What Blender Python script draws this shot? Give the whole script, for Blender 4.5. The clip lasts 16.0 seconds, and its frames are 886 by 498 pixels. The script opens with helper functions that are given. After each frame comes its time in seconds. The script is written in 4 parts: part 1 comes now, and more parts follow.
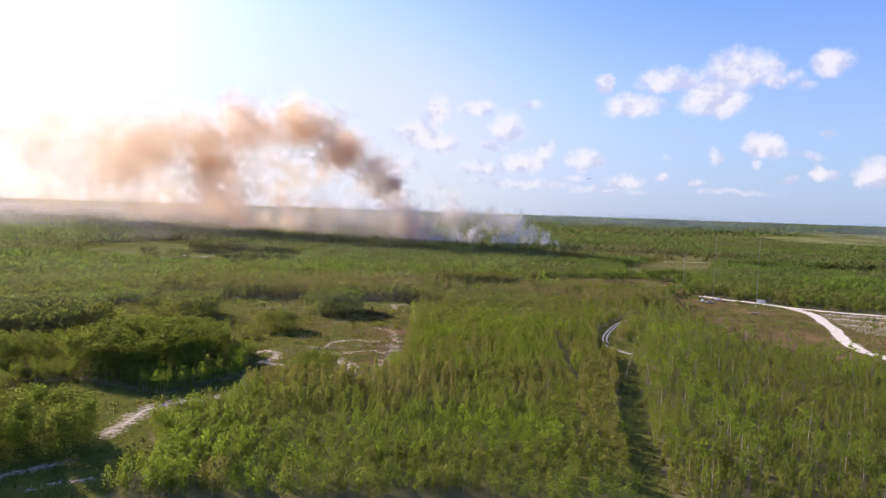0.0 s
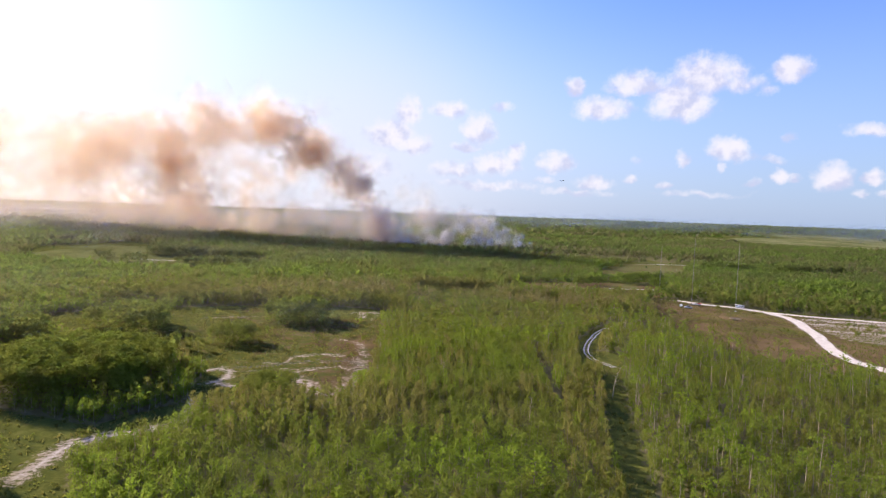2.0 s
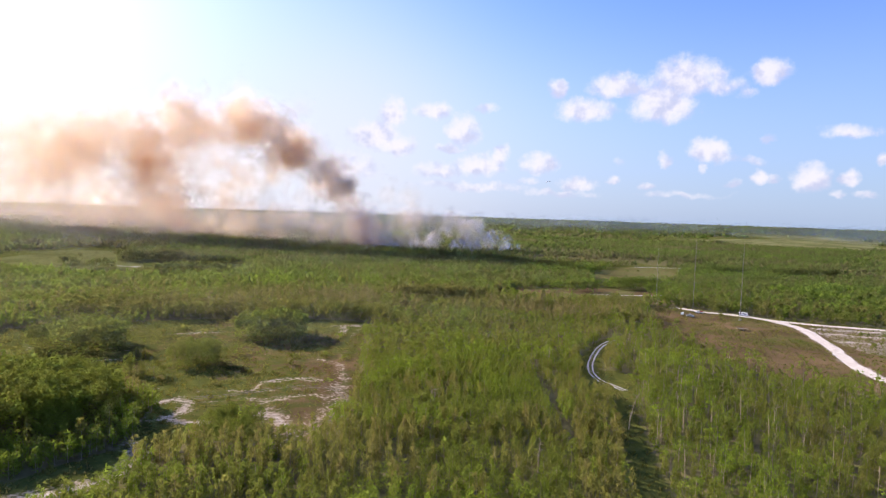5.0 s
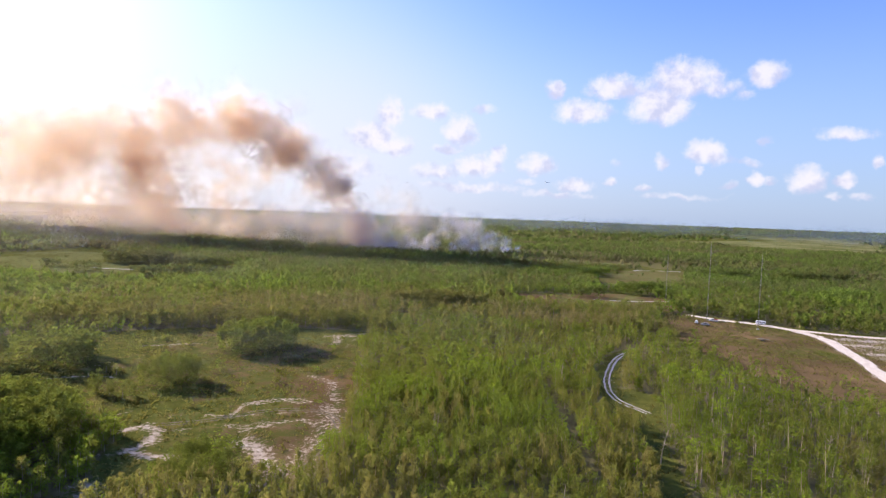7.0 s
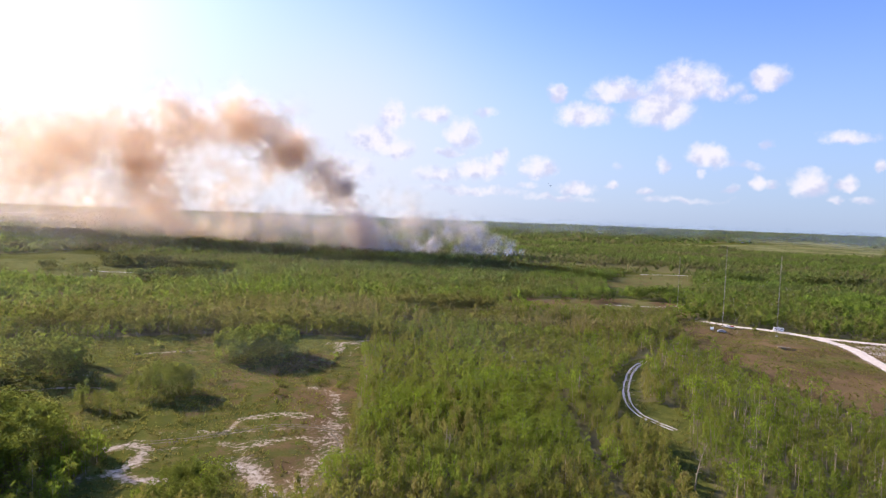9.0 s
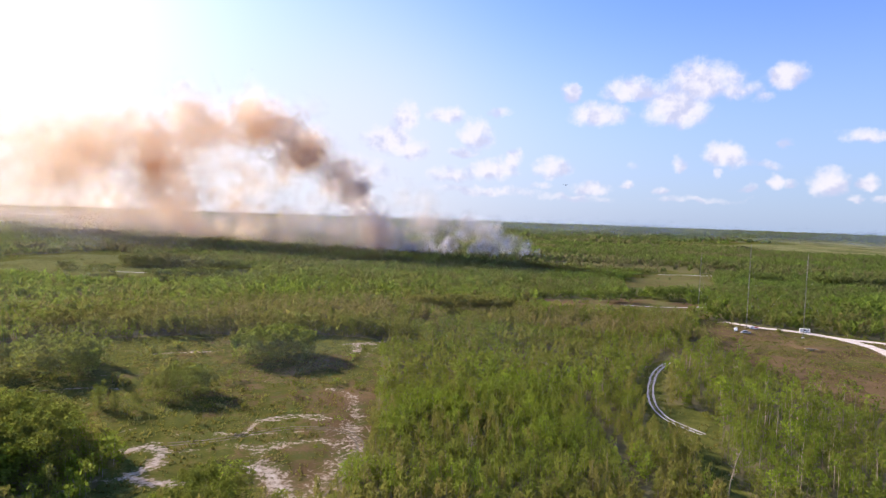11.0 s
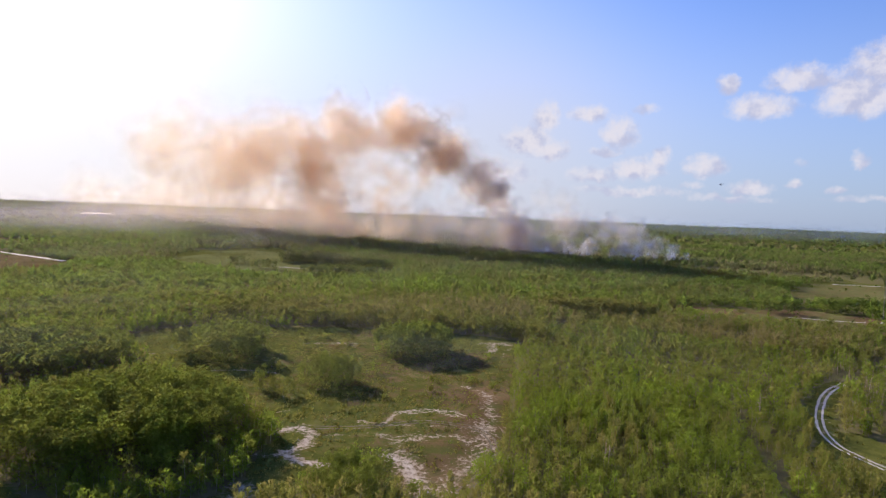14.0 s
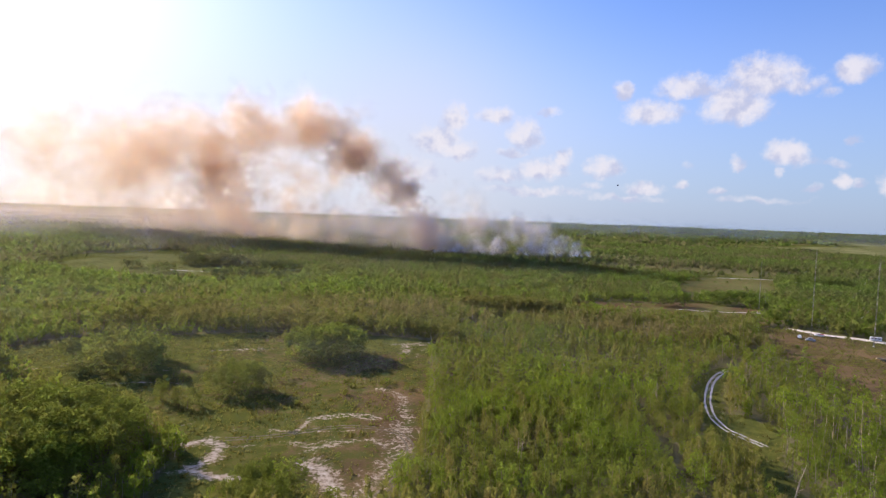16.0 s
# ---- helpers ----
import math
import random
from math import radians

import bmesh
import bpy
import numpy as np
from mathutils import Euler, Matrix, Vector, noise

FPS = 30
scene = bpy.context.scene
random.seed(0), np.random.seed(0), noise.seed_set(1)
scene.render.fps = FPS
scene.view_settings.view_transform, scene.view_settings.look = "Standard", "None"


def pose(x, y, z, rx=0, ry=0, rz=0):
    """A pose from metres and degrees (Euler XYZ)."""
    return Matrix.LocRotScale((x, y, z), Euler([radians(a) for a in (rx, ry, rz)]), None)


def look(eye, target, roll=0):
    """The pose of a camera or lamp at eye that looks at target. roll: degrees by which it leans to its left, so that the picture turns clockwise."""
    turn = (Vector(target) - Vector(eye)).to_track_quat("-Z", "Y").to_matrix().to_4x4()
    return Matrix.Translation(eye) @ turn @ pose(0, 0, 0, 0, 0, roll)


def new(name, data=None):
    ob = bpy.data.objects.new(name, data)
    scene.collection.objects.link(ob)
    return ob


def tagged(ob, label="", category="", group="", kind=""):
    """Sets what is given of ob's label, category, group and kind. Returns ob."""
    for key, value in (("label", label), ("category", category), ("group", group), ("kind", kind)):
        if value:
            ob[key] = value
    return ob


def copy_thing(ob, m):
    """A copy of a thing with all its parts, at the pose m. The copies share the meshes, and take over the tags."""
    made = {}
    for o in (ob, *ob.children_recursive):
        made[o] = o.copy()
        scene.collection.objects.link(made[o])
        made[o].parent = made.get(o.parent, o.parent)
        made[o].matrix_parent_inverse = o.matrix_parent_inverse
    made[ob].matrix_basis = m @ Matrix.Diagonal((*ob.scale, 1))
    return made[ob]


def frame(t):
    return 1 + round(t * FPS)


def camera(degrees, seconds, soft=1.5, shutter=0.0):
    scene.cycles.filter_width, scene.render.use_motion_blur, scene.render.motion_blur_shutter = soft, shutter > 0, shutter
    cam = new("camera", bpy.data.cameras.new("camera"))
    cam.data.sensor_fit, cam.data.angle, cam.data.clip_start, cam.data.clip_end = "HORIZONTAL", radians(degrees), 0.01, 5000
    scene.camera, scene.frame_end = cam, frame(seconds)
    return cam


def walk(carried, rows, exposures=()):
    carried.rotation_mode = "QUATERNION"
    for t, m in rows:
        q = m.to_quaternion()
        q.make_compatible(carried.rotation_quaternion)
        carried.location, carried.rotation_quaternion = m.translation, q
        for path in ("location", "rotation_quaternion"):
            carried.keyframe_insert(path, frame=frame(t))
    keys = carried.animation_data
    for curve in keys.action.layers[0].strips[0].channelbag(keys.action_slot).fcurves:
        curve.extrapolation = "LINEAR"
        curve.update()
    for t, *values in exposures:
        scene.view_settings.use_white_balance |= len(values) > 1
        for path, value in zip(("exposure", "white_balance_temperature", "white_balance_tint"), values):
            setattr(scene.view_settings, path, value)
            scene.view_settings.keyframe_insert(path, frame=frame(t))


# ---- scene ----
cam = camera(74.2, 16.0, soft=1.4)
PATH = [
    (0, (-0.328, -1.211, 55.804), (0.197, 48.679, 52.528), 1.90),
    (0.5, (-0.048, 3.328, 55.850), (1.127, 53.212, 52.648), 1.88),
    (1, (0.136, 7.924, 55.978), (2.036, 57.789, 52.836), 1.90),
    (1.5, (0.187, 12.641, 56.214), (2.612, 62.485, 53.103), 1.95),
    (2, (0.146, 17.066, 56.533), (3.047, 66.886, 53.428), 2.01),
    (2.5, (0.076, 21.154, 56.881), (3.353, 70.951, 53.788), 2.05),
    (3, (-0.018, 25.130, 57.226), (3.656, 74.900, 54.163), 2.06),
    (3.5, (-0.106, 29.319, 57.535), (3.846, 79.069, 54.490), 2.04),
    (4, (-0.102, 33.106, 57.746), (3.972, 82.849, 54.740), 1.98),
    (6.5, (-0.223, 58.105, 58.254), (4.154, 107.827, 55.321), 1.96),
    (7, (-0.510, 63.013, 58.409), (3.942, 112.730, 55.517), 2.07),
    (7.5, (-0.770, 67.086, 58.388), (3.655, 116.810, 55.578), 2.14),
    (8, (-1.062, 70.593, 58.253), (3.337, 120.325, 55.531), 2.19),
    (10.5, (-3.579, 78.354, 57.238), (-0.004, 128.156, 54.607), 2.02),
    (11, (-3.629, 79.064, 57.105), (-0.504, 128.896, 54.460), 2.02),
    (11.5, (-3.621, 79.324, 56.965), (-0.971, 129.184, 54.310), 2.04),
    (12, (-3.569, 79.376, 56.900), (-3.669, 129.301, 54.165), 2.09),
    (12.5, (-3.446, 79.560, 56.907), (-7.196, 129.336, 54.041), 2.15),
    (13, (-3.353, 79.394, 56.898), (-9.553, 128.920, 53.954), 2.21),
    (13.5, (-3.366, 79.444, 56.848), (-10.792, 128.802, 53.897), 2.23),
    (14, (-3.372, 79.459, 56.843), (-11.894, 128.639, 53.885), 2.22),
    (14.5, (-3.321, 79.474, 56.922), (-12.421, 128.551, 53.979), 2.19),
    (15, (-3.350, 79.207, 57.041), (-10.102, 128.667, 54.196), 2.15),
    (15.5, (-3.618, 79.141, 57.217), (-7.143, 128.941, 54.465), 2.12),
    (16, (-4.215, 79.393, 57.500), (-5.189, 129.309, 54.761), 2.09),
]
walk(cam, [(t, look(eye, target, roll)) for t, eye, target, roll in PATH],
     [(0, 1.13, 6280, 14), (3.5, 1.19, 6280, 14), (11.5, 1.18, 6280, 14), (13, 0.98, 6280, 14), (14.5, 0.83, 6250, 13), (16, 0.97, 6280, 13)])

# ---- light ----
SUN_AZ, SUN_EL = -50.0, 22.0          # degrees from +y towards +x, and above the ground
scene.cycles.transparent_max_bounces = 256
SUN_DIR = Vector((math.sin(radians(SUN_AZ)) * math.cos(radians(SUN_EL)),
                  math.cos(radians(SUN_AZ)) * math.cos(radians(SUN_EL)), math.sin(radians(SUN_EL))))
sun = new("sun", bpy.data.lights.new("sun", "SUN"))
sun.data.energy, sun.data.angle, sun.data.color = 5.0, radians(2.5), (1.0, 0.86, 0.68)
sun.matrix_world = look(SUN_DIR * 100, (0, 0, 0))


class Nodes:
    """Short hand for building a node tree."""

    def __init__(self, tree):
        self.tree = tree
        tree.nodes.clear()

    def add(self, kind, **settings):
        inputs = settings.pop("inputs", {})
        n = self.tree.nodes.new(kind)
        for key, value in settings.items():
            setattr(n, key, value)
        for key, value in inputs.items():
            if isinstance(value, bpy.types.NodeSocket):
                self.tree.links.new(value, n.inputs[key])
            else:
                n.inputs[key].default_value = value
        return n

    def math(self, op, a, b=0.0, c=0.0, clamp=False):
        n = self.add("ShaderNodeMath", operation=op, use_clamp=clamp, inputs={0: a, 1: b})
        if op in ("MULTIPLY_ADD", "SMOOTH_MAX", "SMOOTH_MIN"):
            if isinstance(c, bpy.types.NodeSocket):
                self.tree.links.new(c, n.inputs[2])
            else:
                n.inputs[2].default_value = c
        return n.outputs[0]

    def dot(self, a, b):
        return self.add("ShaderNodeVectorMath", operation="DOT_PRODUCT", inputs={0: a, 1: b}).outputs["Value"]

    def mix(self, fac, a, b):
        n = self.add("ShaderNodeMix", data_type="RGBA", inputs={0: fac})
        for i, v in ((6, a), (7, b)):
            if isinstance(v, bpy.types.NodeSocket):
                self.tree.links.new(v, n.inputs[i])
            else:
                n.inputs[i].default_value = (*v, 1)
        return n.outputs[2]

    def noise(self, vector, scale, detail=3.0, rough=0.55):
        return self.add("ShaderNodeTexNoise", inputs={"Vector": vector, "Scale": scale, "Detail": detail, "Roughness": rough}).outputs["Fac"]

    def step(self, value, low, high, smooth=True):
        n = self.add("ShaderNodeMapRange", interpolation_type="SMOOTHSTEP" if smooth else "LINEAR", inputs={0: value, 1: low, 2: high})
        return n.outputs[0]

    def ramp(self, fac, *stops):
        n = self.add("ShaderNodeValToRGB", inputs={0: fac})
        e = n.color_ramp.elements
        while len(e) < len(stops):
            e.new(0.5)
        for el, (p, c) in zip(e, stops):
            el.position, el.color = p, (*c, 1)
        return n.outputs[0]

    def attr(self, name):
        return self.add("ShaderNodeAttribute", attribute_name=name).outputs["Fac"]


def build_world():
    world = bpy.data.worlds.new("sky")
    scene.world = world
    world.use_nodes = True
    n = Nodes(world.node_tree)
    sky = n.add("ShaderNodeTexSky", sky_type="NISHITA", sun_disc=False, sun_elevation=radians(SUN_EL), sun_rotation=radians(SUN_AZ),
                air_density=1.0, dust_density=0.9, ozone_density=3.0).outputs[0]
    way = n.add("ShaderNodeTexCoord").outputs["Generated"]
    toward = n.dot(way, tuple(SUN_DIR))
    glow = n.math("POWER", n.math("MAXIMUM", toward, 0.0), 9.0)
    core = n.math("POWER", n.math("MAXIMUM", toward, 0.0), 40.0)
    sky = n.add("ShaderNodeVectorMath", operation="MULTIPLY", inputs={0: sky, 1: (0.555, 0.61, 0.85)}).outputs[0]
    high = n.step(n.add("ShaderNodeSeparateXYZ", inputs={0: way}).outputs[2], -0.02, 0.36)
    veil = n.mix(high, (1.47, 1.87, 2.52), sky)
    lit = n.mix(0.8, sky, veil)
    broad = n.math("POWER", n.math("MAXIMUM", toward, 0.0), 1.7)
    lower = n.math("SUBTRACT", 0.75, n.math("MULTIPLY", n.step(n.add("ShaderNodeSeparateXYZ", inputs={0: way}).outputs[2], 0.08, 0.36), 0.75))
    lit = n.mix(n.math("MULTIPLY", broad, lower), lit, (2.9, 2.85, 3.05))
    milk = n.math("POWER", n.math("MAXIMUM", n.dot(way, (-0.087, 0.99, 0.105)), 0.0), 45.0)
    lit = n.mix(n.math("MULTIPLY", milk, 0.6), lit, (2.75, 2.75, 2.95))
    lit = n.mix(n.math("MULTIPLY", glow, 0.8), lit, (4.0, 3.8, 3.6))
    lit = n.mix(n.math("MULTIPLY", core, 0.8), lit, (6.0, 5.7, 5.4))
    # cumulus: azimuth, elevation, half width, half height in degrees, and how solid it is
    puffs = [(15.5, 12.0, 0.8, 0.8, 1.0), (17.8, 9.9, 2.1, 1.1, 0.9), (20.5, 12.1, 1.8, 1.1, 0.85), (22.5, 11.8, 1.2, 0.7, 0.6), (24.8, 10.4, 2.2, 1.7, 1.0),
             (26.8, 12.5, 2.4, 1.5, 1.0), (29.6, 11.7, 1.8, 0.9, 0.55), (31.7, 11.0, 0.8, 0.6, 0.5), (33.2, 12.7, 1.2, 1.0, 1.0), (28.9, 6.2, 1.3, 1.1, 1.0)]
    puffs += [(30.4, 5.8, 0.9, 0.6, 0.35), (33.4, 7.2, 0.6, 0.5, 0.4), (32.8, 4.1, 0.7, 0.6, 0.8), (33.9, 3.9, 0.7, 0.4, 0.4), (25.2, 5.5, 0.5, 0.9, 0.55),
              (28.3, 4.7, 0.4, 0.5, 0.4), (30.8, 3.4, 0.6, 0.5, 0.5), (21.1, 5.3, 0.6, 0.5, 0.35), (39.1, 7.6, 1.9, 0.7, 0.5), (36.7, 3.8, 1.1, 1.1, 1.0),
              (39.3, 3.8, 0.6, 0.6, 0.9), (38.5, 2.6, 0.5, 0.4, 0.5), (40.4, 2.6, 0.9, 0.4, 0.45), (41.5, 5.2, 0.4, 0.6, 0.7), (23.5, 3.1, 0.7, 0.4, 0.5)]
    puffs += [(17.6, 3.2, 1.6, 0.7, 0.6), (20.7, 3.6, 0.6, 0.5, 0.6), (32.4, 5.4, 1.2, 0.5, 0.25), (-0.5, 9.3, 1.1, 1.4, 0.9), (-2.1, 7.3, 2.1, 1.3, 0.85),
              (0.1, 6.4, 1.6, 0.9, 0.75), (3.7, 9.7, 1.6, 0.9, 0.8), (8.5, 10.1, 1.2, 0.6, 0.45), (6.5, 7.8, 1.4, 1.4, 0.8), (5.1, 6.4, 1.7, 0.5, 0.5),
              (8.3, 4.7, 2.1, 1.1, 0.8), (10.1, 5.8, 0.8, 0.9, 0.85), (4.2, 4.1, 2.4, 0.9, 0.6), (13.8, 5.0, 1.5, 1.1, 0.8), (13.1, 3.5, 1.2, 0.5, 0.5)]
    puffs += [(-4.1, 4.1, 2.7, 1.6, 0.45), (7.4, 2.7, 5.5, 0.6, 0.4), (15.6, 2.3, 3.7, 0.5, 0.3), (26.7, 2.4, 4.3, 0.4, 0.22), (46.0, 5.0, 2.6, 1.2, 0.8), (50.0, 9.0, 4.0, 1.6, 0.8)]
    warp = n.add("ShaderNodeTexNoise", inputs={"Vector": way, "Scale": 24.0, "Detail": 5.0, "Roughness": 0.6}).outputs["Color"]
    bent = n.add("ShaderNodeVectorMath", operation="MULTIPLY_ADD", inputs={0: warp, 1: (0.03,) * 3, 2: way}).outputs[0]
    bent = n.add("ShaderNodeVectorMath", operation="SUBTRACT", inputs={0: bent, 1: (0.015,) * 3}).outputs[0]
    field = low = None
    for az, el, w, h, solid_share in puffs:
        w, h = w * 1.5, h * 1.5
        a, e = radians(az), radians(el)
        mid = Vector((math.sin(a) * math.cos(e), math.cos(a) * math.cos(e), math.sin(e)))
        right = Vector((math.cos(a), -math.sin(a), 0))
        up = right.cross(mid)
        p = n.dot(bent, tuple(right / math.sin(radians(w))))
        off = n.math("SUBTRACT", n.dot(bent, tuple(up / math.sin(radians(h)))), mid.dot(up) / math.sin(radians(h)))
        flat = n.math("MAXIMUM", off, n.math("MULTIPLY", off, -1.35))
        q = n.math("MULTIPLY_ADD", p, n.math("MULTIPLY", p, -1.0), 1.0 - 0.75 * (1 - solid_share))
        q = n.math("MULTIPLY_ADD", flat, n.math("MULTIPLY", flat, -1.0), q)
        field = q if field is None else n.math("SMOOTH_MAX", field, q, 0.3)
        under = n.math("MULTIPLY_ADD", off, -0.8, q)
        low = under if low is None else n.math("SMOOTH_MAX", low, under, 0.3)
    fine = n.noise(way, 60.0, 5.0, 0.6)
    dens = n.math("ADD", field, n.math("MULTIPLY", n.math("SUBTRACT", fine, 0.5), 1.15))
    cover = n.math("MULTIPLY", n.step(dens, -0.1, 0.9), n.step(n.dot(way, (0.45, 0.9, 0.0)), 0.2, 0.4))
    shift = n.add("ShaderNodeVectorMath", operation="ADD", inputs={0: way, 1: tuple(SUN_DIR * 0.02 + Vector((0, 0, 0.008)))}).outputs[0]
    relief = n.math("SUBTRACT", n.noise(way, 32.0, 4.0), n.noise(shift, 32.0, 4.0))
    base = n.math("MULTIPLY", n.math("SUBTRACT", low, field), -0.22)
    cloud = n.mix(n.step(n.math("ADD", relief, base), -0.2, 0.12), (2.1, 2.15, 2.7), (3.15, 3.0, 3.1))
    full = n.mix(n.math("MULTIPLY", cover, 0.9), lit, cloud)
    back = n.add("ShaderNodeBackground", inputs={"Color": full, "Strength": 0.14})
    n.add("ShaderNodeOutputWorld", inputs={"Surface": back.outputs[0]})


build_world()


# ---- materials ----
def material(name):
    m = bpy.data.materials.new(name)
    m.use_nodes = True
    return m, Nodes(m.node_tree)


def finish(n, surface):
    n.add("ShaderNodeOutputMaterial", inputs={"Surface": surface})


def leaf_material():
    m, n = material("foliage")
    tone, rand = n.attr("tone"), n.add("ShaderNodeNewGeometry").outputs["Random Per Island"]
    place = n.add("ShaderNodeTexCoord").outputs["Object"]
    t = n.math("ADD", tone, n.math("MULTIPLY", n.math("SUBTRACT", rand, 0.5), 0.14))
    t = n.math("ADD", t, n.math("MULTIPLY", n.math("SUBTRACT", n.noise(place, 0.02, 3.0), 0.5), 0.5))
    col = n.ramp(t, (0.0, (0.21, 0.18, 0.09)), (0.25, (0.186, 0.171, 0.056)), (0.5, (0.154, 0.173, 0.039)), (0.75, (0.151, 0.202, 0.031)), (1.0, (0.23, 0.31, 0.036)))
    # distance haze put into the leaf colour: far crowns go muted green
    col = n.mix(n.math("MULTIPLY", n.attr("haze_tint"), 0.75), col, n.ramp(t, (0.0, (0.145, 0.135, 0.085)), (0.4, (0.11, 0.135, 0.052)), (0.9, (0.12, 0.18, 0.045))))
    bright = n.math("MULTIPLY_ADD", rand, 0.36, 0.92)
    col = n.add("ShaderNodeVectorMath", operation="SCALE", inputs={0: col, 3: bright}).outputs[0]
    col = n.add("ShaderNodeVectorMath", operation="MULTIPLY", inputs={0: col, 1: (1.0, 0.99, 0.84)}).outputs[0]
    d = n.add("ShaderNodeBsdfDiffuse", inputs={"Color": col})
    s = n.add("ShaderNodeBsdfTranslucent", inputs={"Color": col})
    leaf = n.add("ShaderNodeMixShader", inputs={0: 0.56, 1: d.outputs[0], 2: s.outputs[0]})
    finish(n, leaf.outputs[0])
    return m


def plain(name, a, b, scale=4.0, rough=0.8, metal=0.0, bump=0.0):
    m, n = material(name)
    place = n.add("ShaderNodeTexCoord").outputs["Object"]
    f = n.math("ADD", n.math("MULTIPLY", n.noise(place, scale, 4.0), 0.6), n.math("MULTIPLY", n.noise(place, scale * 9, 2.0), 0.4))
    ins = {"Base Color": n.mix(n.step(f, 0.35, 0.65), a, b), "Roughness": rough, "Metallic": metal}
    if bump:
        ins["Normal"] = n.add("ShaderNodeBump", inputs={"Strength": bump, "Distance": 0.1, "Height": f}).outputs[0]
    finish(n, n.add("ShaderNodeBsdfPrincipled", inputs=ins).outputs[0])
    return m


def ground_material():
    m, n = material("ground")
    place = n.add("ShaderNodeTexCoord").outputs["Object"]
    sand, dry, lush = n.attr("sand"), n.attr("dry"), n.attr("lush")
    big, mid = n.noise(place, 0.035, 4.0), n.noise(place, 0.22, 5.0, 0.6)
    fine = n.noise(place, 1.6, 4.0, 0.65)
    litter = n.mix(n.step(mid, 0.35, 0.68), (0.12, 0.108, 0.055), (0.19, 0.16, 0.082))
    grass = n.mix(n.step(n.math("ADD", mid, n.math("MULTIPLY", fine, 0.5)), 0.6, 0.95), (0.07, 0.082, 0.018), (0.125, 0.125, 0.032))
    soil = n.mix(n.step(n.math("ADD", big, n.math("MULTIPLY", fine, 0.6)), 0.65, 1.0), (0.10, 0.068, 0.036), (0.17, 0.115, 0.062))
    grit = n.noise(place, 0.8, 6.0, 0.7)
    pale = n.mix(n.step(grit, 0.3, 0.7), (0.26, 0.20, 0.15), (0.56, 0.49, 0.43))
    thin = n.mix(n.step(grit, 0.35, 0.65), (0.19, 0.145, 0.10), (0.38, 0.31, 0.245))
    pale = n.mix(n.step(sand, 0.56, 0.80), thin, pale)
    edge = n.math("MULTIPLY", n.math("SUBTRACT", n.math("MULTIPLY_ADD", fine, 0.6, n.math("MULTIPLY", mid, 0.9)), 0.75), 1.3)
    col = n.mix(n.step(n.math("ADD", lush, edge), 0.3, 0.7), litter, grass)
    col = n.mix(n.step(lush, 1.0, 1.3), col, n.mix(n.step(n.math("ADD", n.math("MULTIPLY", n.noise(place, 0.008, 5.0, 0.65), 0.8), n.math("MULTIPLY", mid, 0.3)), 0.46, 0.62), (0.10, 0.105, 0.038), (0.19, 0.19, 0.085)))
    col = n.mix(n.step(n.math("ADD", dry, edge), 0.3, 0.7), col, soil)
    col = n.mix(n.step(n.math("ADD", sand, n.math("MULTIPLY_ADD", n.math("SUBTRACT", grit, 0.5), 1.7, n.math("MULTIPLY", n.math("SUBTRACT", mid, 0.5), 0.8))), 0.40, 0.70), col, pale)
    bump = n.add("ShaderNodeBump", inputs={"Strength": 0.6, "Distance": 0.35, "Height": n.math("ADD", fine, mid)}).outputs[0]
    finish(n, n.add("ShaderNodeBsdfPrincipled", inputs={"Base Color": col, "Roughness": 0.9, "Specular IOR Level": 0.0, "Normal": bump}).outputs[0])
    return m


def smoke_material(name, colors, passing, billow=(0.17, 0.72)):
    m, n = material(name)
    uv = n.add("ShaderNodeUVMap", uv_map="wisp").outputs[0]
    place = n.add("ShaderNodeTexCoord").outputs["Object"]
    r = n.add("ShaderNodeVectorMath", operation="DISTANCE", inputs={0: uv, 1: (0.5, 0.5, 0.0)}).outputs["Value"]
    fall = n.math("SUBTRACT", 1.0, n.step(r, 0.05, 0.46))
    curl = n.step(n.noise(place, 0.028, 5.0, 0.55), *billow)
    alpha = n.math("MULTIPLY", n.math("MULTIPLY", fall, curl), n.attr("thick"), clamp=True)
    col = n.ramp(n.attr("tone"), *colors)
    d = n.add("ShaderNodeBsdfDiffuse", inputs={"Color": col})
    s = n.add("ShaderNodeBsdfTranslucent", inputs={"Color": col})
    body = n.add("ShaderNodeMixShader", inputs={0: 0.6, 1: d.outputs[0], 2: s.outputs[0]})
    # what passes through loses blue first
    through_all = n.mix(alpha, (1.0, 1.0, 1.0), n.ramp(n.attr("tone"), *passing))
    clear = n.add("ShaderNodeBsdfTransparent", inputs={"Color": through_all})
    share = n.math("MULTIPLY", alpha, n.math("MULTIPLY_ADD", n.attr("tone"), -0.45, 0.97))
    finish(n, n.add("ShaderNodeMixShader", inputs={0: share, 1: clear.outputs[0], 2: body.outputs[0]}).outputs[0])
    return m


def water_material():
    m, n = material("water")
    place = n.add("ShaderNodeTexCoord").outputs["Object"]
    bump = n.add("ShaderNodeBump", inputs={"Strength": 0.02, "Distance": 0.1, "Height": n.noise(place, 0.4, 3.0)}).outputs[0]
    finish(n, n.add("ShaderNodeBsdfPrincipled", inputs={"Base Color": (0.03, 0.05, 0.06, 1), "Roughness": 0.38, "Normal": bump}).outputs[0])
    return m


